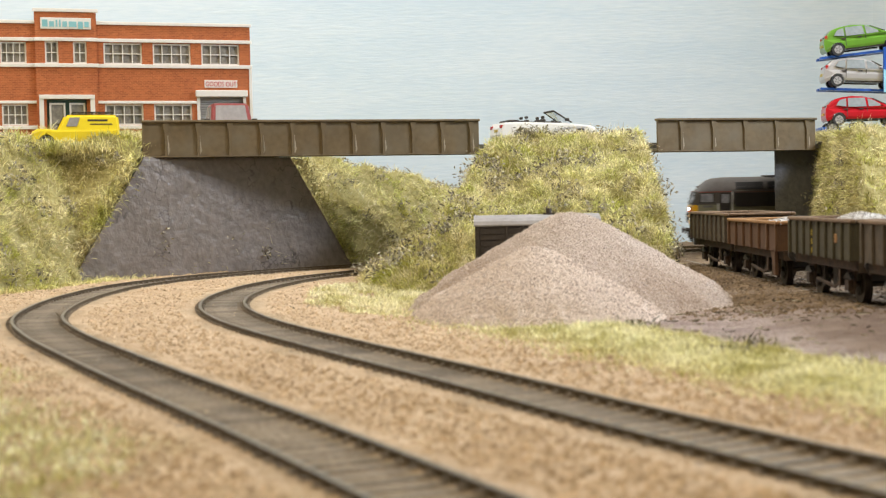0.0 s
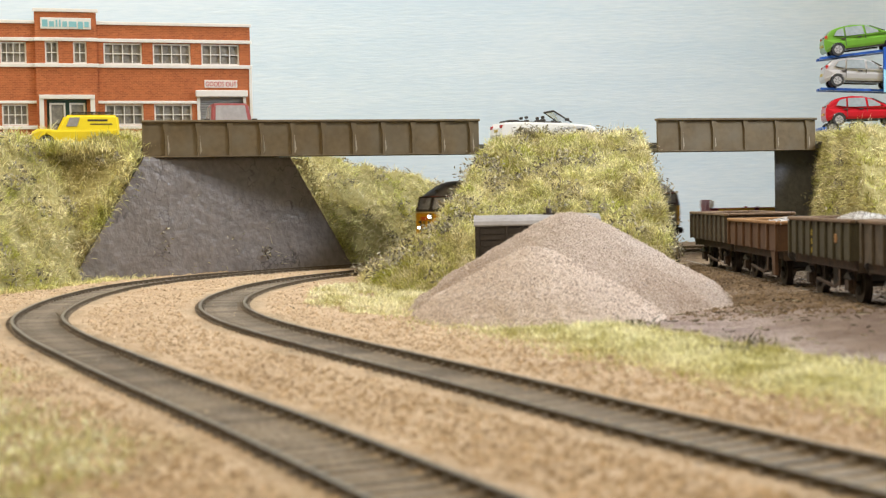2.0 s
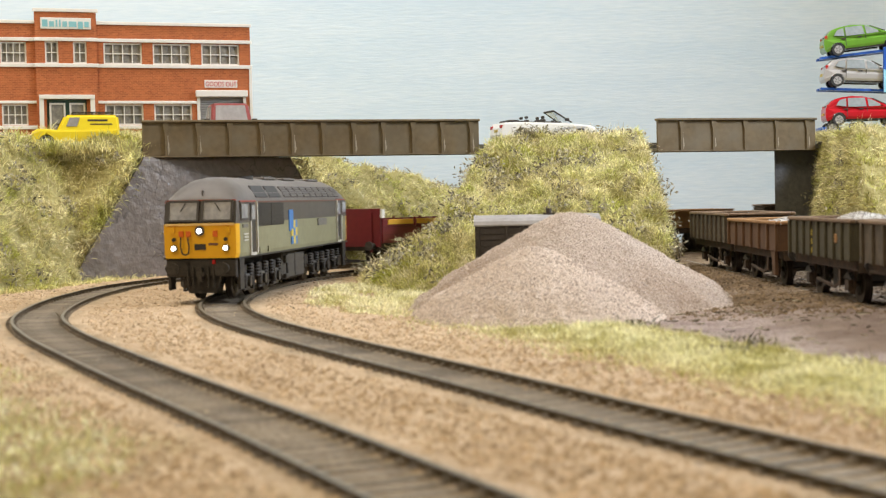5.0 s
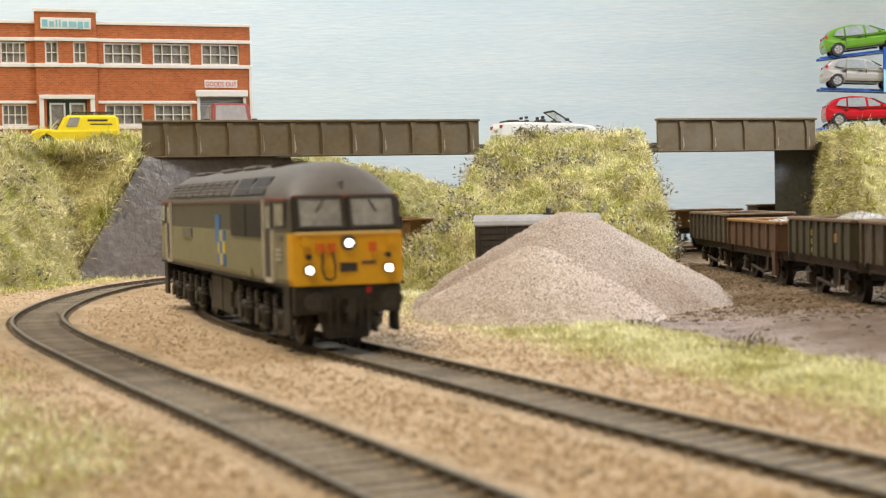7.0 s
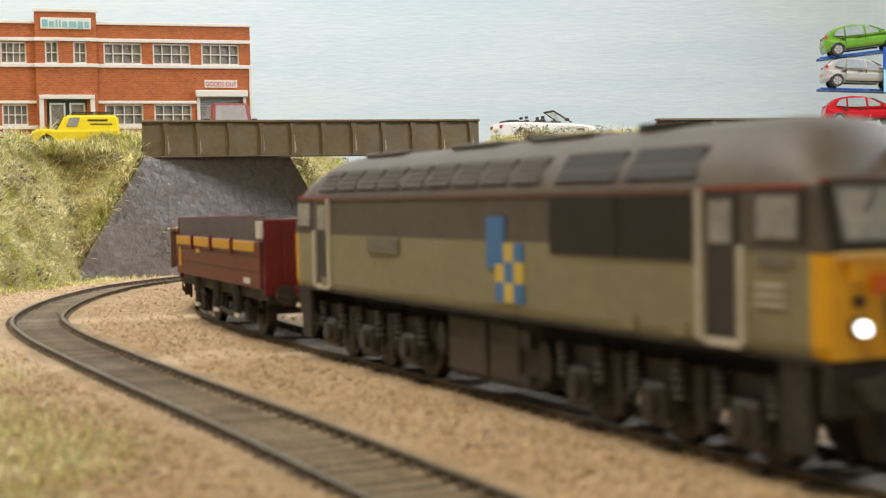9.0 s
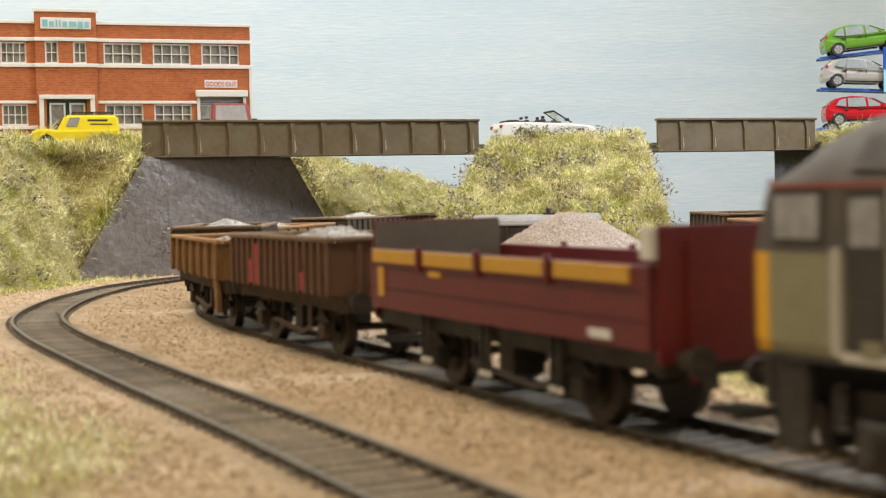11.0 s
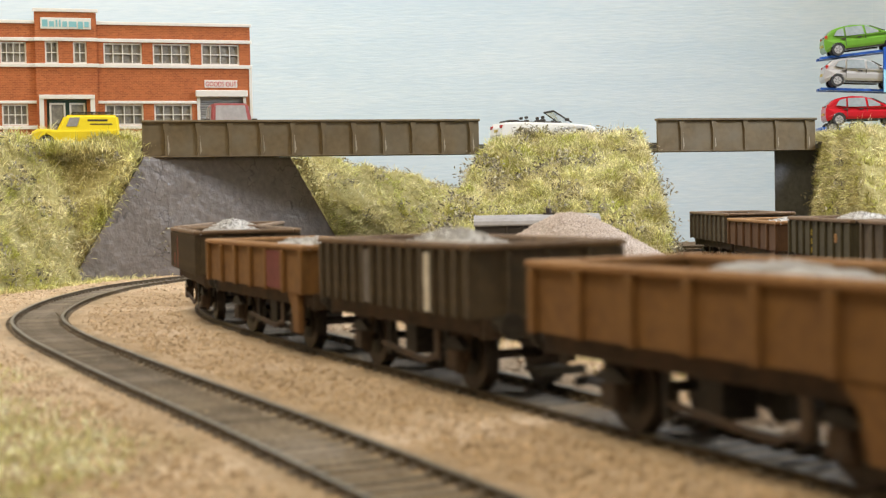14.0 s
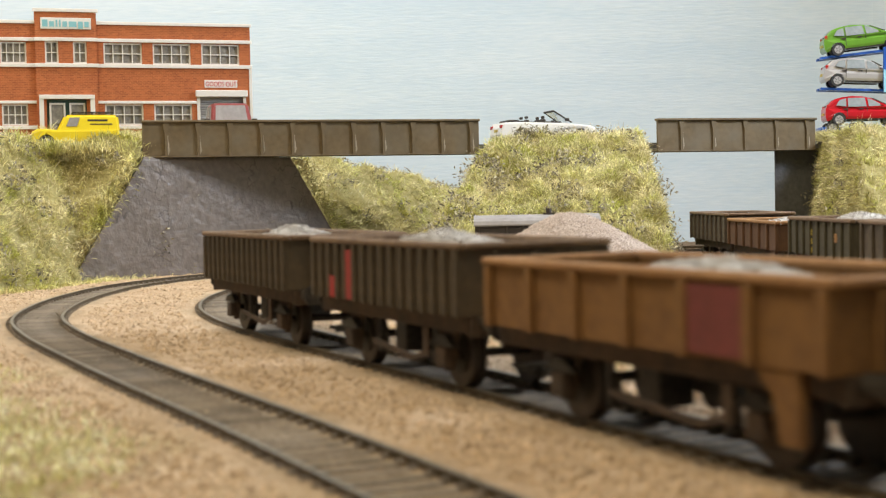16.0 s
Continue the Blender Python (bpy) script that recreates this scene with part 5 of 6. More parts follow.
def running_gear(top, L, base, rust, deck):
    """Solebars, axleguards, springs, brake lever, wheels, buffers and couplings of a four-wheel wagon."""
    for s in (-1, 1):
        part("solebar", box_bm(-L / 2, L / 2, s * .0138 - .0008, s * .0138 + .0008, deck - .0034, deck, bevel=.0002), rust, top)
        for x in (-base / 2, base / 2):
            bm = bmesh.new()
            add_prism(bm, [(x - .0046, deck - .003), (x - .0030, .0060), (x - .0016, .0034), (x + .0016, .0034), (x + .0030, .0060), (x + .0046, deck - .003)],
                      s * .0118 - .0004, s * .0118 + .0004, "y")
            add_box(bm, x - .0021, x + .0021, s * .0118, s * .0118 + s * .0022 if s > 0 else s * .0118, .0044, .0084) if s > 0 else add_box(bm, x - .0021, x + .0021, s * .0140, s * .0118, .0044, .0084)
            part("axleguard", bm, rust, top)
            bm = bmesh.new()
            for k in range(4):
                h = .0052 - .0011 * k
                add_box(bm, x - h, x + h, s * .0130 - .0008, s * .0130 + .0008, .0087 + .0006 * k, .0092 + .0006 * k)
            part("leaf_spring", bm, M_GRIME, top)
        bm = bmesh.new()
        add_prism(bm, [(-base * .16, .0076), (-base * .12, .0066), (base * .30, .0048), (base * .44, .0072), (base * .44, .0082), (base * .30, .0059), (-base * .12, .0078)],
                  s * .0152 - .0003, s * .0152 + .0003, "y")
        part("brake_lever", bm, rust, top, "rusty brake lever")
        bm = bmesh.new()
        add_prism(bm, [(base * .40, deck - .0034), (base * .40, .0062), (base * .44, .0062), (base * .44, deck - .0034)], s * .0152 - .0002, s * .0152 + .0002, "y")
        part("lever_guard", bm, rust, top)
        for x in (-base * .30, base * .30):
            part("brake_hanger", box_bm(x - .0008, x + .0008, s * .0098 - .0005, s * .0098 + .0005, .0035, deck - .003), M_GRIME, top)
            part("brake_shoe", box_bm(x - .0016, x + .0016, s * .0088 - .0005, s * .0088 + .0004, .0042, .0086, bevel=.0003), M_GRIME, top)
    for e in (-L / 2 + .0006, L / 2 - .0006):
        part("headstock", box_bm(e - .0009, e + .0009, -.0146, .0146, deck - .0040, deck - .0001, bevel=.0002), rust, top)
    bm = bmesh.new()
    add_cyl(bm, (0, .004, .0075), .0032, .010, "y", 14)
    add_box(bm, -.010, -.004, -.0085, -.0015, .0045, deck - .004)
    part("brake_cylinder", bm, M_GRIME, top)
    part("underframe", box_bm(-L / 2 + .003, L / 2 - .003, -.0090, .0090, deck - .0040, deck - .0012), M_GRIME, top)
    for x in (-base / 2, base / 2):
        wheelset(top, x)
    buffers(top, L, deck - .0012, M_GRIME)
    for e, s in ((L / 2, 1), (-L / 2, -1)):
        bm = bmesh.new()
        a, b = sorted((e - s * .004, e + s * .0050))
        add_box(bm, a, b, -.0035, .0035, .0048, .0056)
        add_box(bm, min(e + s * .0046, e + s * .0056), max(e + s * .0046, e + s * .0056), -.0050, .0050, .0046, .0062)
        part("coupling", bm, M_BLACK, top)


def load_mesh(L, half, z, rise, seed, mats, spread=.0):
    rng = np.random.default_rng(seed)
    xs, ys = np.linspace(-L / 2, L / 2, 44), np.linspace(-half, half, 16)

    def h(X, Y):
        e = np.exp(-((X / (L * .27)) ** 2) - (Y / (half * .8)) ** 2)
        return z + rise * e + .0006 * rough_field(X, Y, 160, seed)
    bm = bmesh.new()
    me = grid_mesh("load", xs, ys, h, mats)
    bm.from_mesh(me)
    bpy.data.meshes.remove(me)
    x, y = rng.normal(0, L * .27, 700), rng.uniform(-half * .95, half * .95, 700)
    k = np.abs(x) < L * .48
    x, y = x[k], y[k]
    p = np.stack([x, y, h(x[None], y[None])[0]], 1)
    st = pebbles("stones", p, .0008, mats[0], rng, "", "")
    bm.from_mesh(st)
    bpy.data.meshes.remove(st)
    return bm


def tub(top, L, half, z0, z1, paint, rim, ribs, rib_w, rib_d, inner=None):
    """Open body: floor, sides, ends, capping rail and outside ribs."""
    inner = inner or paint
    part("floor_plate", box_bm(-L / 2 + .001, L / 2 - .001, -half + .001, half - .001, z0, z0 + .001), inner, top)
    for s in (-1, 1):
        y0, y1 = sorted((s * half, s * (half - .0009)))
        part("side", box_bm(-L / 2, L / 2, y0, y1, z0, z1), paint, top)
        a, b = sorted((s * (half - .0013), s * (half + .0011)))
        part("capping_rail", box_bm(-L / 2 - .0010, L / 2 + .0010, a, b, z1, z1 + .0014, bevel=.0004), rim, top, "worn rusty capping rail")
    for e in (-1, 1):
        x0, x1 = sorted((e * L / 2, e * (L / 2 - .0009)))
        part("end_panel", box_bm(x0, x1, -half + .001, half - .001, z0, z1), paint, top)
        a, b = sorted((e * (L / 2 - .0012), e * (L / 2 + .0010)))
        part("end_rail", box_bm(a, b, -half + .0014, half - .0014, z1, z1 + .00135, bevel=.0004), rim, top)
        for y in (-half * .55, 0, half * .55):
            a, b = sorted((e * L / 2, e * (L / 2 + .0009)))
            part("end_rib", box_bm(a, b, y - .0007, y + .0007, z0, z1 - .0004, bevel=.0002), paint, top)
    rib = mesh_of("rib", box_bm(-rib_w / 2, rib_w / 2, 0, rib_d, z0 - .0002, z1 - .0001, bevel=.0002), paint)
    for s in (0, 180):
        for k in range(ribs):
            x = -L / 2 + rib_w / 2 + (L - rib_w) * k / (ribs - 1)
            ob = new("rib", rib)
            ob.parent, ob.matrix_basis = top, pose(x, half if s == 0 else -half, 0, 0, 0, s)


def patch(top, L, half, n, k, side, z0, z1, material, label, width=1):
    """A repainted panel between two ribs."""
    pitch = L / (n - 1)
    x0, x1 = -L / 2 + pitch * k + .0011, -L / 2 + pitch * (k + width) - .0011
    y0, y1 = sorted((side * half, side * (half + .0009 if width == 1 else half + .0013)))
    z0 = max(z0, .0162)
    part("repainted_panel", box_bm(x0, x1, y0, y1, z0, z1), material, top, label)


def box_wagon(label, paint, L=.084, load=True, patches=(), seed=1, n=16):
    top = thing("box_wagon", Matrix.Identity(4), label, "wagon", "ballast wagons")
    tub(top, L, .0166, .0159, .0291, paint, M_RIMRUST, n, .0017, .0011)
    running_gear(top, L, L * .62, M_DARKRUST, .0157)
    if load:
        part("load", load_mesh(L * .95, .0148, .0262, .0058, seed, [M_STONE]), [M_STONE], top, "pale grey stone load", smooth=False)
    else:
        part("load", load_mesh(L * .95, .0148, .0225, .003, seed, [M_STONE]), [M_STONE], top, "low stone load")
    for k, side, z0, z1, m, lb, *w in patches:
        patch(top, L, .0166, n, k, side, z0, z1, m, lb, *w)
    return top


def low_wagon(label, paint, L=.094, patches=(), seed=1):
    top = thing("low_wagon", Matrix.Identity(4), label, "wagon", "ballast wagons")
    n = 7
    tub(top, L, .0168, .0156, .0268, paint, M_RIMORANGE, n, .0022, .0012)
    # tapering bracket of the brake lever
    for s in (-1, 1):
        y2, y3 = sorted((s * .0164, s * .0150))
        bm = bmesh.new()
        add_prism(bm, [(L / 2 - .0165, .0155), (L / 2 - .0128, .0118), (L / 2 - .0112, .0052), (L / 2 - .0070, .0052), (L / 2 - .0074, .0155)], y2, y3, "y")
        part("brake_bracket", bm, paint, top, "rusty brake lever bracket")
    running_gear(top, L, L * .58, M_DARKRUST, .0154)
    part("load", load_mesh(L * .95, .0150, .0238, .0048, seed, [M_STONE]), [M_STONE], top, "pale stone load")
    for k, side, z0, z1, m, lb, *w in patches:
        patch(top, L, .0168, n, k, side, z0, z1, m, lb, *w)
    return top


def maroon_wagon():
    top = thing("open_wagon", Matrix.Identity(4), "clean maroon open wagon with yellow top stripe and grey inside", "wagon", "ballast wagons")
    L, half, z0, z1 = .116, .0168, .0152, .0284
    part("floor_plate", box_bm(-L / 2 + .001, L / 2 - .001, -half + .001, half - .001, z0, z0 + .001), M_BOARDGREY, top, "grey boarded floor")
    for s in (-1, 1):
        y0, y1 = sorted((s * half, s * (half - .0010)))
        part("side", box_bm(-L / 2, L / 2, y0, y1, z0, z1, bevel=.0002), M_MAROON, top)
        ya, yb = sorted((s * half, s * (half + .0005)))
        for k in range(4):
            x0 = -L / 2 + .0025 + k * (L - .004) / 4
            part("stripe", box_bm(x0, x0 + (L - .004) / 4 - .0035, ya, yb, z1 - .0030, z1 - .0002, bevel=.0001), M_STRIPE, top, "yellow stripe along the top plank")
        for k in range(1, 4):
            x = -L / 2 + .0005 + k * (L - .004) / 4
            yc, yd = sorted((s * half, s * (half + .0010)))
            part("hinge", box_bm(x - .0008, x + .0008, yc, yd, z1 - .0042, z1 + .0010, bevel=.0002), M_MAROON, top)
            bm = bmesh.new()
            ye, yf = sorted((s * .0152, s * .0162))
            for dx in (-.0014, .0014):
                add_box(bm, x + dx - .0004, x + dx + .0004, ye, yf, .0062, z0)
            part("door_bumper", bm, M_BLACK, top)
            bm = bmesh.new()
            for dx in (-.0014, .0014):
                add_cyl(bm, (x + dx, s * .0158, .0058), .0007, .0012, "z", 8)
            part("white_tip", bm, M_WHITE, top, "white painted tip")
        for zz in (z0 + .0044, z0 + .0088):
            part("plank_joint", box_bm(-L / 2 + .001, L / 2 - .001, ya, min(yb, s * (half + .0002)) if s > 0 else yb, zz, zz + .0003), M_DARKMAROON, top) if s > 0 else \
                part("plank_joint", box_bm(-L / 2 + .001, L / 2 - .001, s * (half + .0002), s * half, zz, zz + .0003), M_DARKMAROON, top)
        bm = bmesh.new()
        yg, yh = sorted((s * (half + .0001), s * (half + .0003)))
        add_box(bm, -L / 2 + .005, -L / 2 + .0085, yg, yh, z1 - .0105, z1 - .0040)
        part("lettering_bar", bm, M_STRIPE, top, "yellow lettering bar")
        part("lettering_bar", box_bm(L / 2 - .018, L / 2 - .011, yg, yh, z0 + .001, z0 + .0026), M_WHITE, top, "white lettering bar")
        part("lettering_bar", box_bm(-L / 2 + .033, -L / 2 + .039, yg, yh, z1 - .0052, z1 - .0040), M_STRIPE, top, "yellow lettering bar")
    for e in (-1, 1):
        x0, x1 = sorted((e * (L / 2 + .0012), e * (L / 2 + .0001)))
        part("bulkhead", box_bm(x0, x1, -half + .001, half - .001, z0 - .002, .0345, bevel=.0002), M_MAROON, top, "maroon end bulkhead")
        x0, x1 = sorted((e * (L / 2 - .0002), e * (L / 2 - .0006)))
        part("bulkhead_lining", box_bm(x0, x1, -half + .0012, half - .0012, z0 + .001, .0342), M_BOARDGREY, top, "grey bulkhead lining")
        for s in (-1, 1):
            ya, yb = sorted((s * (half + .0006), s * (half - .0008)))
            x0, x1 = sorted((e * (L / 2 + .0013), e * (L / 2 - .0016)))
            if e > 0:
                part("corner_plate", box_bm(x0, x1, ya, yb, .0292, .0340, bevel=.0002), M_WHITE, top, "white painted corner plate")
            x0, x1 = sorted((e * (L / 2 + .0014), e * (L / 2 + .0018)))
            part("end_bar", box_bm(x0, x1, s * .010 - .0008, s * .010 + .0008, .010, .032), M_MAROON, top)
    running_gear(top, L, L * .52, M_BLACK, .0150)
    return top


def coil_bm(x, y, z):
    """A coil spring as one ribbed, turned shape."""
    bm, rings = bmesh.new(), []
    for k in range(11):
        r = .0018 if k % 2 else .0012
        rings.append([bm.verts.new((x + r * math.cos(a), y + r * math.sin(a), z + .00045 * k)) for a in [i * math.pi / 5 for i in range(10)]])
    for a, b in zip(rings, rings[1:]):
        for i in range(10):
            bm.faces.new((a[i], a[(i + 1) % 10], b[(i + 1) % 10], b[i]))
    bm.faces.new(rings[0][::-1])
    bm.faces.new(rings[-1])
    return bm


# locomotive: body drawn as rings along its length
LOCO_HALF = .120


def loco_body(top):
    prof = [(.0172, .0150), (.0178, .0170), (.0179, .0240), (.0179, .0303), (.0178, .0385), (.0176, .0402), (.0162, .0440), (.0130, .0476), (.0080, .0504), (.0030, .0514)]
    stations = [(.1200, .06, .945, 1.0), (.1188, .22, .965, 1.0), (.1160, .52, .985, .9), (.1110, .80, 1.0, .6), (.1040, .95, 1.0, .25), (.0960, 1.0, 1.0, 0)]

    def ring(x, k, w, rake, sign):
        pts = []
        for y, z in prof:
            zz = z if z <= .0402 else .0402 + (z - .0402) * max(k, .06)
            xx = x - rake * max(0.0, zz - .0305) * .30
            pts.append((sign * xx, y * w, zz))
        return pts + [(a, -b, c) for a, b, c in reversed(pts)]
    rings = [ring(*s, -1) for s in stations]
    rings += [ring(x, 1, 1, 0, 1) for x in (-.06, 0, .06)]
    rings += [ring(*s, 1) for s in reversed(stations)]
    bm = bmesh.new()
    V = [[bm.verts.new(p) for p in r] for r in rings]
    m, n = len(prof), len(rings)
    for i in range(n - 1):
        for j in range(2 * m - 1):
            f = bm.faces.new((V[i][j], V[i + 1][j], V[i + 1][j + 1], V[i][j + 1]))
            jj = j if j < m else 2 * m - 2 - j
            yellow = (i < 2 or i > n - 4) and jj < 3
            f.material_index = 2 if yellow else 0 if jj < 3 else 1 if jj < 5 else 3
        f = bm.faces.new((V[i][2 * m - 1], V[i + 1][2 * m - 1], V[i + 1][0], V[i][0]))
        f.material_index = 1
    for i in (0, n - 1):
        for j in range(m - 1):
            f = bm.faces.new((V[i][j], V[i][j + 1], V[i][2 * m - 2 - j], V[i][2 * m - 1 - j]))
            f.material_index = 2 if j < 3 else 4 if j < 5 else 3
    bmesh.ops.recalc_face_normals(bm, faces=bm.faces)
    body = part("body", bm, [M_OLIVE, M_GREYPANEL, M_YELLOW, M_ROOFGREY, M_CABBLACK], top, "grey over pale grey green body with yellow ends")
    for p in body.data.polygons:
        p.use_smooth = p.material_index == 3 and abs(p.normal.x) < .9
    return body


def build_loco():
    top = thing("diesel_locomotive", Matrix.Identity(4), "two tone grey diesel locomotive with bright yellow ends and lit lamps", "locomotive")
    body = loco_body(top)
    Y = .0180
    for s in (-1, 1):
        def side_box(nm, x0, x1, z0, z1, material, lift=.0003, label="", y=Y):
            a, b = sorted((s * (y - .0004), s * (y + lift)))
            return part(nm, box_bm(x0, x1, a, b, z0, z1), material, body, label)
        g = side_box("radiator_grille", .0365, .0862, .0284, .0390, M_GRILLE, .0003, "black radiator grille")
        slat = mesh_of("slat", box_bm(.0367, .0860, -.0001, .0003, 0, .0004), M_CABBLACK)
        for k in range(15):
            ob = new("slat", slat)
            ob.parent, ob.matrix_basis = g, pose(0, s * (Y + .0002), .0287 + .00068 * k)
        part("grille_divider", box_bm(.0610, .0616, *sorted((s * Y, s * (Y + .0006))), .0284, .0390), M_CABBLACK, g)
        side_box("waist_line", -.098, .0862, .0394, .0400, M_BROWNLINE, .0002, "faded red cantrail line")
        # roof panels on the shoulder
        for e0, e1, m, lb in [(.0375, .0600, M_GRILLE, "dark roof panel"), (.0635, .0855, M_GRILLE, "dark roof panel")] + \
                [(-.098 + .0145 * k, -.098 + .0145 * k + .0125, M_LOUVRE, "ribbed roof louvre") for k in range(9)]:
            q = ((e0, s * .0172, .0414), (e1, s * .0172, .0414), (e1, s * .0131, .0475), (e0, s * .0131, .0475))
            q = q if s < 0 else (q[1], q[0], q[3], q[2])
            pl = plate("roof_panel", q, 0, 1, .04, .92, .0002, m, body, lb, .0004)
            if m is M_LOUVRE:
                for k in range(4):
                    plate("louvre", q, .04, .96, .10 + .2 * k, .17 + .2 * k, .0006, M_ROOFGREY, pl, "", .0003)
        # cab doors with handrails, both ends
        for e in (-1, 1):
            def X(a, b):
                return sorted((e * a, e * b))
            # flat dark panel, shade of the door recess put into its colour
            side_box("cab_door", *X(.0900, .0985), .0168, .0392, M_CABBLACK, .0002, "dark recessed cab door")
            side_box("door_window", *X(.0912, .0972), .0315, .0382, M_CABGLASS, .0004)
            for x in (.0885, .1000):
                side_box("handrail", *X(x - .0006, x + .0006), .0160, .0312 if x > .09 else .0400, M_RAILWHITE, .0008, "white handrail")
            side_box("door_step", *X(.0895, .0995), .0152, .0166, M_RAILWHITE, .0003)
            side_box("cab_window_frame", *X(.1030, .1148), .0316, .0394, M_CABBLACK, .0001, y=Y - .0001)
            side_box("cab_window", *X(.1040, .1138), .0324, .0388, M_CABGLASS, .0004, "pale grey cab side window", y=Y - .0001)
            side_box("cab_line", *X(.0885, .1150), .0398, .0404, M_REDLINE, .0002, "thin red line", y=Y - .0003)
        # sector marking of coloured blocks, number bar, emblem
        c = .0042
        for cx, cz, w, h, m in [(0, 0, 2, 4, M_LOGOBLUE), (2, 2, 1, 1.4, M_LOGOYELLOW), (3, 2, 1, 1.4, M_LOGOBLUE), (1, 3.6, 1, 1.4, M_LOGOYELLOW), (2, 3.4, 1, 1.6, M_LOGOBLUE),
                                (3, 3.4, 1, 1.6, M_LOGOYELLOW), (1, 5, 1, 1.5, M_LOGOBLUE), (2, 5, 1, 1.5, M_LOGOYELLOW), (3, 5, 1, 1.5, M_LOGOBLUE)]:
            x = .0080 + cx * c if s < 0 else .0248 - (cx + w) * c
            z = .0354 - cz * .0027
            side_box("marking_block", x, x + c * w, z - h * .0027, z, m, .0003 + .00004 * (cx % 3))
        side_box("nameplate", -.0605, -.0400, .0262, .0300, M_PLATEGREY, .0005, "grey nameplate")
        side_box("number_bar", .1040, .1120, .0282, .0298, M_PLATEGREY, .0003, "dark number bar")
        for k in range(3):
            side_box("emblem_bar", .1035, .1105, .0222 + .0014 * k, .0228 + .0014 * k, M_RAILWHITE, .0003, "white emblem bar")
        for x in (.0800, .0640, -.0950):
            side_box("access_panel", x, x + .004, .0160, .0185, M_OLIVE, .0004)
        side_box("sill", -.1185, .1185, .0145, .0153, M_BLACK, -.0002)
    # roof details
    for x in (-.02, .02, -.075):
        part("roof_hatch", box_bm(x - .012, x + .012, -.0075, .0075, .0508, .0520, bevel=.0004), M_ROOFGREY, body)
    bm = bmesh.new()
    add_cyl(bm, (.055, 0, .0512), .0075, .0022, "z", 24)
    part("fan_grille", bm, M_GRILLE, body)
    part("exhaust", box_bm(-.004, .004, -.002, .002, .0518, .0530, bevel=.0003), M_BLACK, body)
    # cab fronts
    for e in (-1, 1):
        def front(nm, y0, y1, z0, z1, material, lift=.0004, label="", parent=body):
            """A plate on the face; above the waist it follows the rake."""
            xa, xb = .1200 - max(0, z0 - .0305) * .30, .1200 - max(0, z1 - .0305) * .30
            q = ((e * xa, e * y0, z0), (e * xa, e * y1, z0), (e * xb, e * y1, z1), (e * xb, e * y0, z1))
            return plate(nm, q, 0, 1, 0, 1, .0001, material, parent, label, lift)
        for s in (-1, 1):
            a, b = sorted((s * .0010, s * .0150))
            w = front("windscreen", a, b, .0316, .0402, M_CABGLASS, .0003, "windscreen with pale grey reflection put into its colour")
            for y0, y1, z0, z1 in ((a - .0004, a + .0006, .0312, .0406), (b - .0006, b + .0004, .0312, .0406), (a + .0006, b - .0006, .0312, .0320), (a + .0006, b - .0006, .0399, .0407)):
                front("seal", y0, y1, z0, z1, M_CABBLACK, .0007, parent=w)
            m = (a + b) / 2
            q0 = (e * .1176, e * (m + s * .002), .0400)
            bm = bmesh.new()
            bmesh.ops.create_cone(bm, cap_ends=True, segments=6, radius1=.00022, radius2=.00022, depth=.0075,
                                  matrix=Matrix.Translation((e * .1186, e * (m + s * .001), .0366)) @ Matrix.Rotation(s * e * .6, 4, "X"))
            part("wiper", bm, M_BLACK, w, "black wiper")
            for y, z, r in ((s * .0122, .0196, .00105),):
                bm = bmesh.new()
                add_cyl(bm, (e * .1206, y, z), r + .0005, .0012, "x", 20)
                part("lamp_housing", bm, M_CABBLACK, body)
                bm = bmesh.new()
                add_cyl(bm, (e * .1212, y, z), r, .0008, "x", 20)
                part("headlight", bm, M_LAMPON if e > 0 else M_LENS, body, "lit white lamp" if e > 0 else "unlit lamp")
            bm = bmesh.new()
            add_cyl(bm, (e * .1204, s * .0122, .0234), .0009, .0010, "x", 14)
            part("tail_lamp", bm, M_BLACK, body)
            front("lamp_bracket", s * .0130 - .0012, s * .0130 + .0012, .0264, .0290, M_YELLOW, .0009)
        bm = bmesh.new()
        add_cyl(bm, (e * .1212, 0, .0272), .00110, .0010, "x", 20)
        part("headlight", bm, M_LAMPON if e > 0 else M_LENS, body, "lit white lamp" if e > 0 else "unlit lamp")
        bm = bmesh.new()
        add_cyl(bm, (e * .1204, 0, .0272), .0022, .0012, "x", 20)
        part("lamp_housing", bm, M_CABBLACK, body)
        for y in (-.0086, -.0052, .0074):
            front("jumper_box", e * y - .0010, e * y + .0010, .0246, .0272, M_ORANGE, .0013, "orange jumper socket")
        front("grey_plate", -.0026, .0026, .0188, .0214, M_CABBLACK, .0003, "dark multiple working plate")
        front("number_bar", e * .0062 - .0022, e * .0062 + .0022, .0208, .0218, M_BROWNLINE, .0002, "dark number bar")
        front("top_lip", -.0162, .0162, .0296, .0306, M_PALEYELLOW, .0005)
        # hanging hose loop
        cu = bpy.data.curves.new("hose", "CURVE")
        cu.dimensions, cu.bevel_depth, cu.bevel_resolution = "3D", .00035, 2
        sp = cu.splines.new("POLY")
        pts = [(e * .1222, e * y, z) for y, z in ((-.0084, .0246), (-.0086, .0200), (-.0078, .0172), (-.0062, .0166), (-.0048, .0174), (-.0046, .0205), (-.0052, .0246))]
        sp.points.add(len(pts) - 1)
        for pnt, q in zip(sp.points, pts):
            pnt.co = (*q, 1)
        tmp = bpy.data.objects.new("hose", cu)
        scene.collection.objects.link(tmp)
        dg = bpy.context.evaluated_depsgraph_get()
        dg.update()
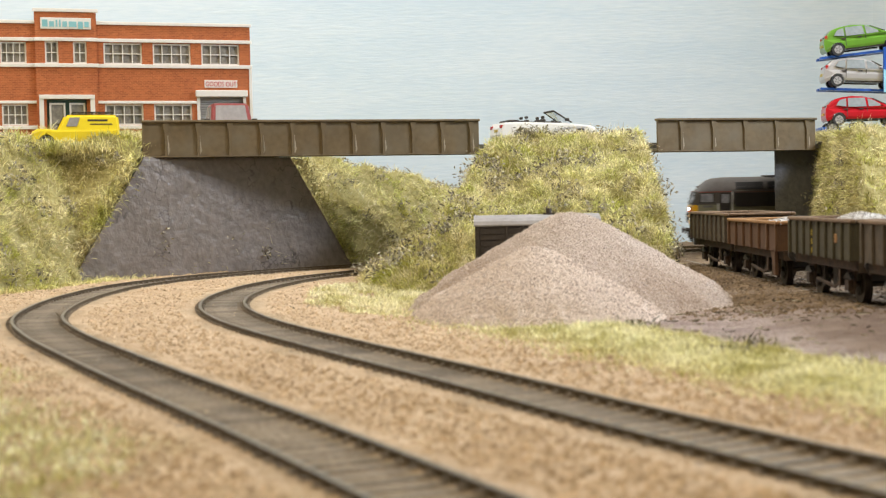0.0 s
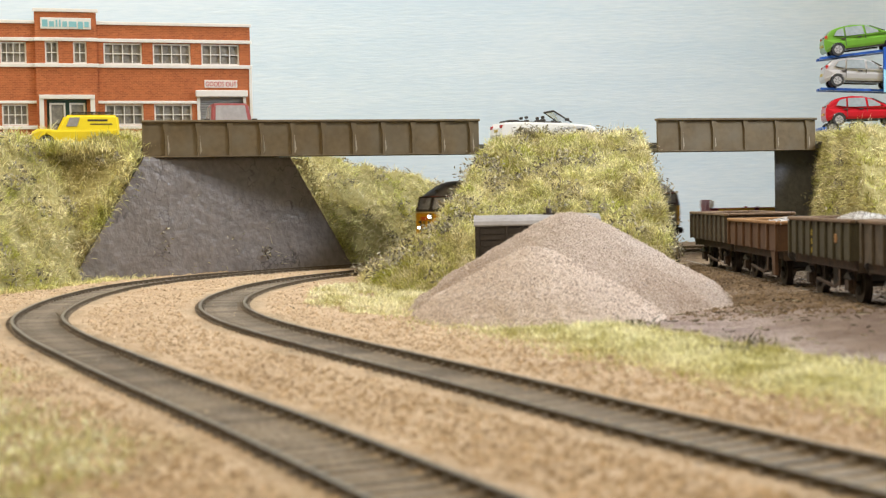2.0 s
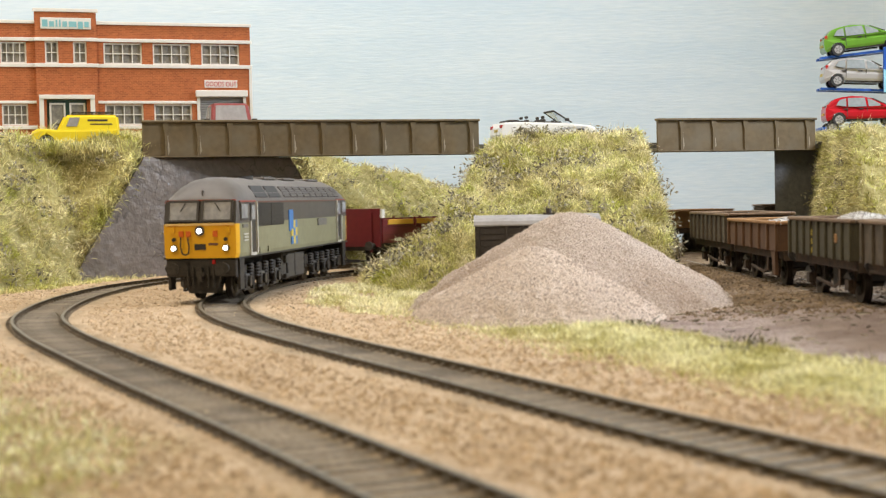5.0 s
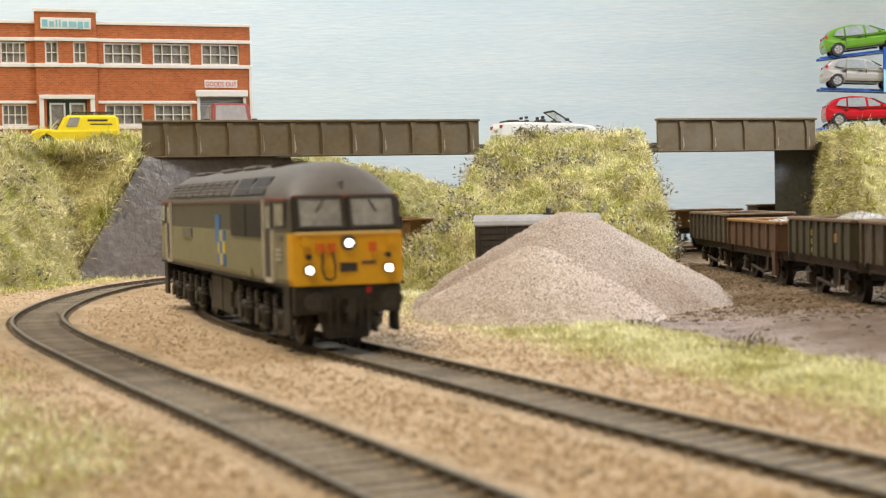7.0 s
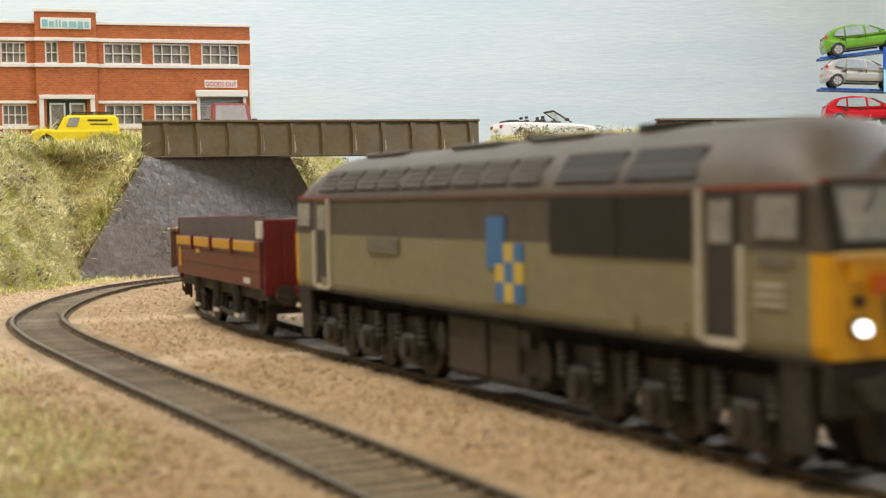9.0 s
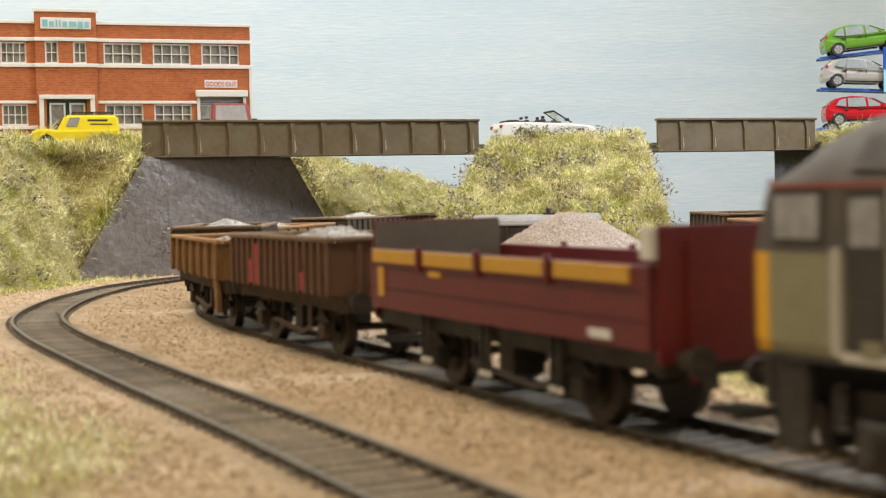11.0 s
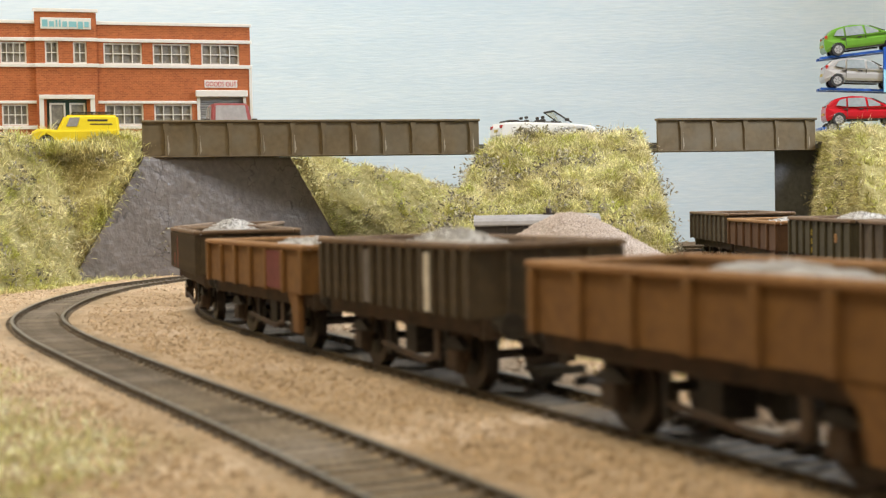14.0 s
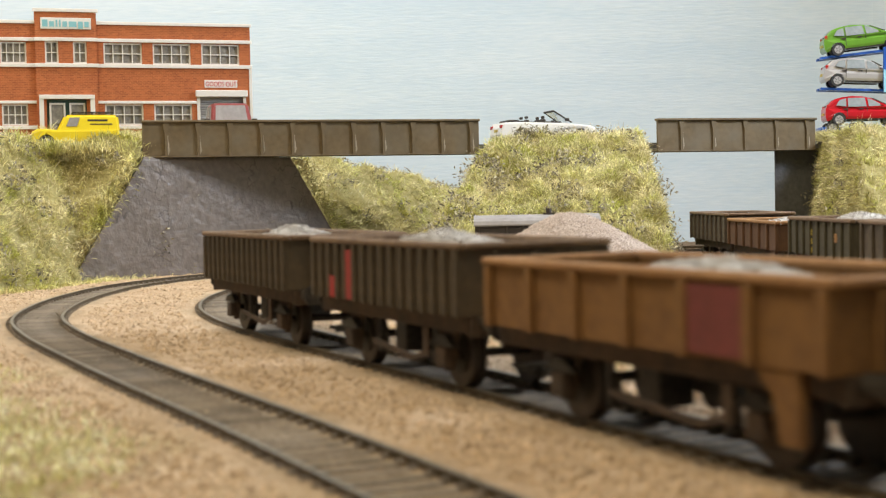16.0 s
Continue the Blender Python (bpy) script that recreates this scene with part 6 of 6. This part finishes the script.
        me = bpy.data.meshes.new_from_object(tmp.evaluated_get(dg))
        bpy.data.objects.remove(tmp)
        me.materials.clear()
        me.materials.append(M_BLACK)
        h = new("hose", me)
        h.parent = body
        # red line over the windows and horns on the dome
        x0 = .1200 - .0098 * .30
        bm = bmesh.new()
        add_box(bm, *sorted((e * (x0 - .0006), e * (x0 + .0004))), -.0164, .0164, .0405, .0411)
        part("cab_line", bm, M_REDLINE, body, "thin red line")
        bm = bmesh.new()
        add_box(bm, *sorted((e * .1120, e * .1150)), -.0003, .0003, .0425, .0452)
        part("roof_rib", bm, M_ROOFGREY, body)
        # buffer beam and skirt
        a, b = sorted((e * .1165, e * .1192))
        beam = part("buffer_beam", box_bm(a, b, -.0165, .0165, .0098, .0150, bevel=.0004), M_BLACK, top, "black buffer beam")
        bm = bmesh.new()
        add_prism(bm, [(-.0085, .0098), (.0085, .0098), (.0065, .0036), (-.0065, .0036)], *sorted((e * .1145, e * .1175)), "x")
        part("valance", bm, M_BLACK, top)
        bm = bmesh.new()
        for y in (-.0060, -.0035, .0035, .0060):
            add_cyl(bm, (e * .1200, y, .0095), .0005, .0065, "z", 8)
        part("brake_hose", bm, M_BLACK, beam)
        bm = bmesh.new()
        add_box(bm, *sorted((e * .1185, e * .1225)), -.0010, .0010, .0085, .0125)
        add_box(bm, *sorted((e * .1200, e * .1222)), -.0020, .0020, .0100, .0112)
        part("draw_hook", bm, M_GRIME, beam)
        for s in (-1, 1):
            if s * e > 0:
                part("lamp_red", box_bm(*sorted((e * .1190, e * .1200)), s * .0062 - .0007, s * .0062 + .0007, .0134, .0146), M_REDLAMP, beam)
            bm = bmesh.new()
            add_box(bm, *sorted((e * .108, e * .1150)), s * .0165 - .0006, s * .0165 + .0006, .0050, .0148)
            part("cab_step", bm, M_BLACK, top)
    buffers(top, .2376, .0124, M_GRIME, y=.0115, reach=.0066, oval=True)
    # bogies
    for c in (-.069, .069):
        bg = part("bogie", box_bm(c - .034, c + .034, -.0060, .0060, .0070, .0140, bevel=.0004), M_BLACK, top, "grimy black three axle bogie")
        for s in (-1, 1):
            bm = bmesh.new()
            add_prism(bm, [(c - .0385, .0122), (c - .0385, .0092), (c - .032, .0082), (c + .032, .0082), (c + .0385, .0092), (c + .0385, .0122)], *sorted((s * .0118, s * .0134)), "y")
            part("side_frame", bm, M_GRIME, bg)
            for k in (-1, 0, 1):
                x = c + k * .027
                bm = bmesh.new()
                add_box(bm, x - .0036, x + .0036, *sorted((s * .0130, s * .0156)), .0046, .0098, bevel=.0005)
                add_cyl(bm, (x, s * .0160, .0072), .0020, .0020, "y", 14)
                add_box(bm, x - .0048, x + .0048, *sorted((s * .0132, s * .0150)), .0034, .0047, bevel=.0003)
                part("axlebox", bm, M_AXLE, bg, "dusty axlebox")
                for d in (-.0072, .0072):
                    part("coil_spring", coil_bm(x + d, s * .0142, .0082), M_GRIME, bg)
            bm = bmesh.new()
            for d in (-.0135, .0135):
                add_box(bm, c + d - .0010, c + d + .0010, *sorted((s * .0124, s * .0144)), .0036, .0120, bevel=.0002)
                add_box(bm, c + d - .0030, c + d + .0030, *sorted((s * .0120, s * .0138)), .0060, .0080, bevel=.0003)
            part("brake_rigging", bm, M_GRIME, bg)
        for k in (-1, 0, 1):
            wheelset(top, c + k * .027, True)
    tank = part("fuel_tank", box_bm(-.0215, .0215, -.0135, .0135, .0040, .0146, bevel=.0008), M_TANK, top, "dusty brown grey fuel tank")
    for s in (-1, 1):
        for x0, x1 in ((-.0200, -.0010), (.0010, .0150)):
            part("tank_panel", box_bm(x0, x1, *sorted((s * .0135, s * .0146)), .0050, .0136, bevel=.0003), M_TANK, tank)
        for z in (.0060, .0120):
            part("tank_strap", box_bm(.0160, .0210, *sorted((s * .0136, s * .0150)), z - .0012, z + .0012), M_GRIME, tank)
        for x, z, r in ((.0255, .0092, .0028), (-.0255, .0100, .0024)):
            bm = bmesh.new()
            add_cyl(bm, (x, s * .0120, z), r, .0040, "y", 14)
            part("air_reservoir", bm, M_GRIME, tank)
    return top


def reshape_loco(top):
    """True proportions: the body sits higher on its bogies and is a little shorter."""
    def visit(ob, m, on_body):
        m = m @ ob.matrix_basis
        on_body = on_body or ob.name.startswith("body")
        if ob.type == "MESH" and not ob.name.startswith("wheelset"):
            if ob.data.users > 1:
                ob.data = ob.data.copy()
            back = m.inverted()
            for v in ob.data.vertices:
                q = m @ v.co
                z = 1.032 * q.z + .00434 if on_body else q.z if q.z < .0075 else .0075 + (q.z - .0075) * 1.64
                if ob.name.split(".")[0] == "buffer":
                    z = q.z + .0030
                v.co = back @ Vector((q.x * (.985 if q.x > 0 else 1.03), q.y * 1.01, z))
        for c in ob.children:
            visit(c, m, on_body)
    visit(top, Matrix.Identity(4), False)


# ---- the place is put together ----
build_hall()
GROUND = build_ground()
build_backdrop()
build_bridge()
for nm, fn, x0, x1, y0, y1, z, lb, sd, cnt, scr in (
        ("embankment_left", bank_left, -.60, -.09, .58, 1.15, .0778, "grassy embankment of yellow green static grass", 11, 100000, 1000),
        ("embankment_middle", bank_mid, -.09, .160, .62, .96, .0745, "steep grassy mound with scrub between the bridges", 12, 90000, 460),
        ("embankment_right", bank_right, .235, .60, .70, 1.0, .0765, "tall grassy mound beside the siding", 13, 45000, 120),
        ("embankment_far", bank_far, -.20, .12, .84, 1.20, .066, "far grassy slope behind the bridge opening", 14, 30000, 260)):
    b = build_bank(nm, fn, x0, x1, y0, y1, z, lb, sd)
    grass_on(b, cnt * 2, .0044, lb)
    straw_on(b, cnt // 9)
    if nm == "embankment_left":
        fringe_on(b)
    scrub_on(b, scr, "grey green twiggy weeds on the slope")
build_heap(.050, .555, .0375, .064, M_GRIT, "large conical heap of brown pink grit beside the track", 19)
build_heap(.0325, .502, .0262, .045, M_GRIT_PALE, "smaller heap of paler grit before the large one", 29)
verge_grass()
scatter_ballast()
scatter_soil()
build_factory()
build_van_body()
build_yellow_van()
build_white_car()
build_convertible()
build_lorry()
build_transporter()
build_cars()

RP, GP, WP = M_PATCHRED, M_PATCHGREY, M_PATCHWHITE
LOCO = build_loco()
reshape_loco(LOCO)
TURNING[:] = [(ob, x * (.985 if x > 0 else 1.03), r) for ob, x, r in TURNING]
LOCO.scale = (.872, .872, .872)
N_LOCO = len(TURNING)
TRAIN = []


def couple(ob, back, L, k):
    TRAIN.append((ob, L * k, back, TURNING[couple.done:]))
    couple.done = len(TURNING)


couple.done = N_LOCO
couple(maroon_wagon(), .187, .116, .26)
couple(box_wagon("rusty brown ribbed box wagon with two red patches and stone load", M_BROWNBOX, patches=[
    (3, -1, .0166, .0232, RP, "red repainted panel"), (4, -1, .0164, .0276, RP, "red repainted panel"), (11, -1, .0166, .0212, RP, "red repainted panel")], seed=3), .312, .084, .31)
couple(low_wagon("rust orange low sided wagon with stone load", M_RUST, seed=4), .4127, .094, .29)
couple(box_wagon("dark grey ribbed box wagon with grey and white panels", M_DARKBOX, patches=[
    (5, -1, .0134, .0282, GP, "grey repainted panel"),
    (11, -1, .0134, .0282, WP, "scuffed white panel")], seed=5), .5272, .084, .31)
couple(low_wagon("rust orange low sided wagon with one maroon panel", M_RUST, patches=[(4, -1, .0146, .0262, M_PATCHMAROON, "maroon repainted panel")], seed=6), .6281, .094, .29)
couple(box_wagon("dark brown grey ribbed box wagon with red panels", M_DARKBOX, patches=[
    (2, -1, .0140, .0212, RP, "red repainted panel"), (4, -1, .0136, .0276, RP, "red repainted panel")], seed=7), .7316, .084, .31)
couple(box_wagon("plain dark brown grey ribbed box wagon with stone load", M_DARKBOX, seed=8), .837, .084, .31)

# wagons standing on the siding
for y, L, kind, pt, lb, pp in ((.748, .097, "box", M_DARKBOX, "dark grey ribbed box wagon standing on the siding", ()),
                               (.644, .100, "low", M_RUSTRED, "rusty red low sided wagon standing on the siding", ()),
                               (.534, .087, "box", M_OLIVEBOX, "olive green ribbed box wagon with yellow marks", ()),
                               (.432, .097, "box", M_DARKBOX, "dark olive ribbed box wagon on the siding", ())):
    w = box_wagon(lb, pt, L, load=y < .6, seed=int(y * 100), n=9) if kind == "box" else low_wagon(lb, pt, L, seed=9)
    w.matrix_basis = pose(SIDING.at(y + .1).x, y, -.0014, 0, 0, -90)
    if pt is M_OLIVEBOX:
        for k in range(3):
            part("lettering_bar", box_bm(-.0135, -.0095, -.0170, -.0160, .0168 + .0034 * k, .0190 + .0034 * k), M_PLATE, w, "faded yellow lettering bar")
        part("orange_mark", box_bm(.0205, .0245, -.0170, -.0160, .0215, .0250, bevel=.0003), M_RIMORANGE, w, "small faded orange mark")

build_track(OUTER_LINE, .62, OUTER_LINE.s[-1] - .13, "outer_track", "empty curved model railway track with dark rails")
build_track(TRAIN_LINE, 1.75, TRAIN_LINE.s[-1] - .82, "inner_track", "curved model railway track with dark rails")
build_track(SIDING, .3, SIDING.s[-1], "siding_track", "straight siding track in brown dirt").location.z = -.0014


# ---- running ----
def on_line(s, half):
    a, b = TRAIN_LINE.at(s - half), TRAIN_LINE.at(s + half)
    c = (a + b) / 2
    return pose(c.x, c.y, 0, 0, 0, math.degrees(math.atan2(b.y - a.y, b.x - a.x)))


# place of the middle of the locomotive along its line, by the second
RUN = [(0, 2.0340), (3, 2.3661), (6.5, 2.7315), (8, 2.8880), (9, 2.9860), (11.5, 3.2281), (13, 3.3738), (14.5, 3.5221), (16, 3.6713)]


def place(t):
    return float(np.interp(t, [a for a, _ in RUN], [b for _, b in RUN]))


def motions():
    ts = [k / 5 for k in range(81)]
    walk(LOCO, [(t, on_line(place(t), .0593)) for t in ts])
    for ob, half, back, _ in TRAIN:
        walk(ob, [(t, on_line(place(t) - back, half)) for t in ts])
    # every wheelset rolls with the distance run
    fine = [k / 15 for k in range(241)]
    rolling = TURNING[:N_LOCO] + [w for _, _, _, ws in TRAIN for w in ws]
    for ob, x, r in rolling:
        walk(ob, [(t, Matrix.Translation((x, 0, r)) @ Matrix.Rotation((place(t) - place(0)) / r, 4, "Y")) for t in fine])


motions()
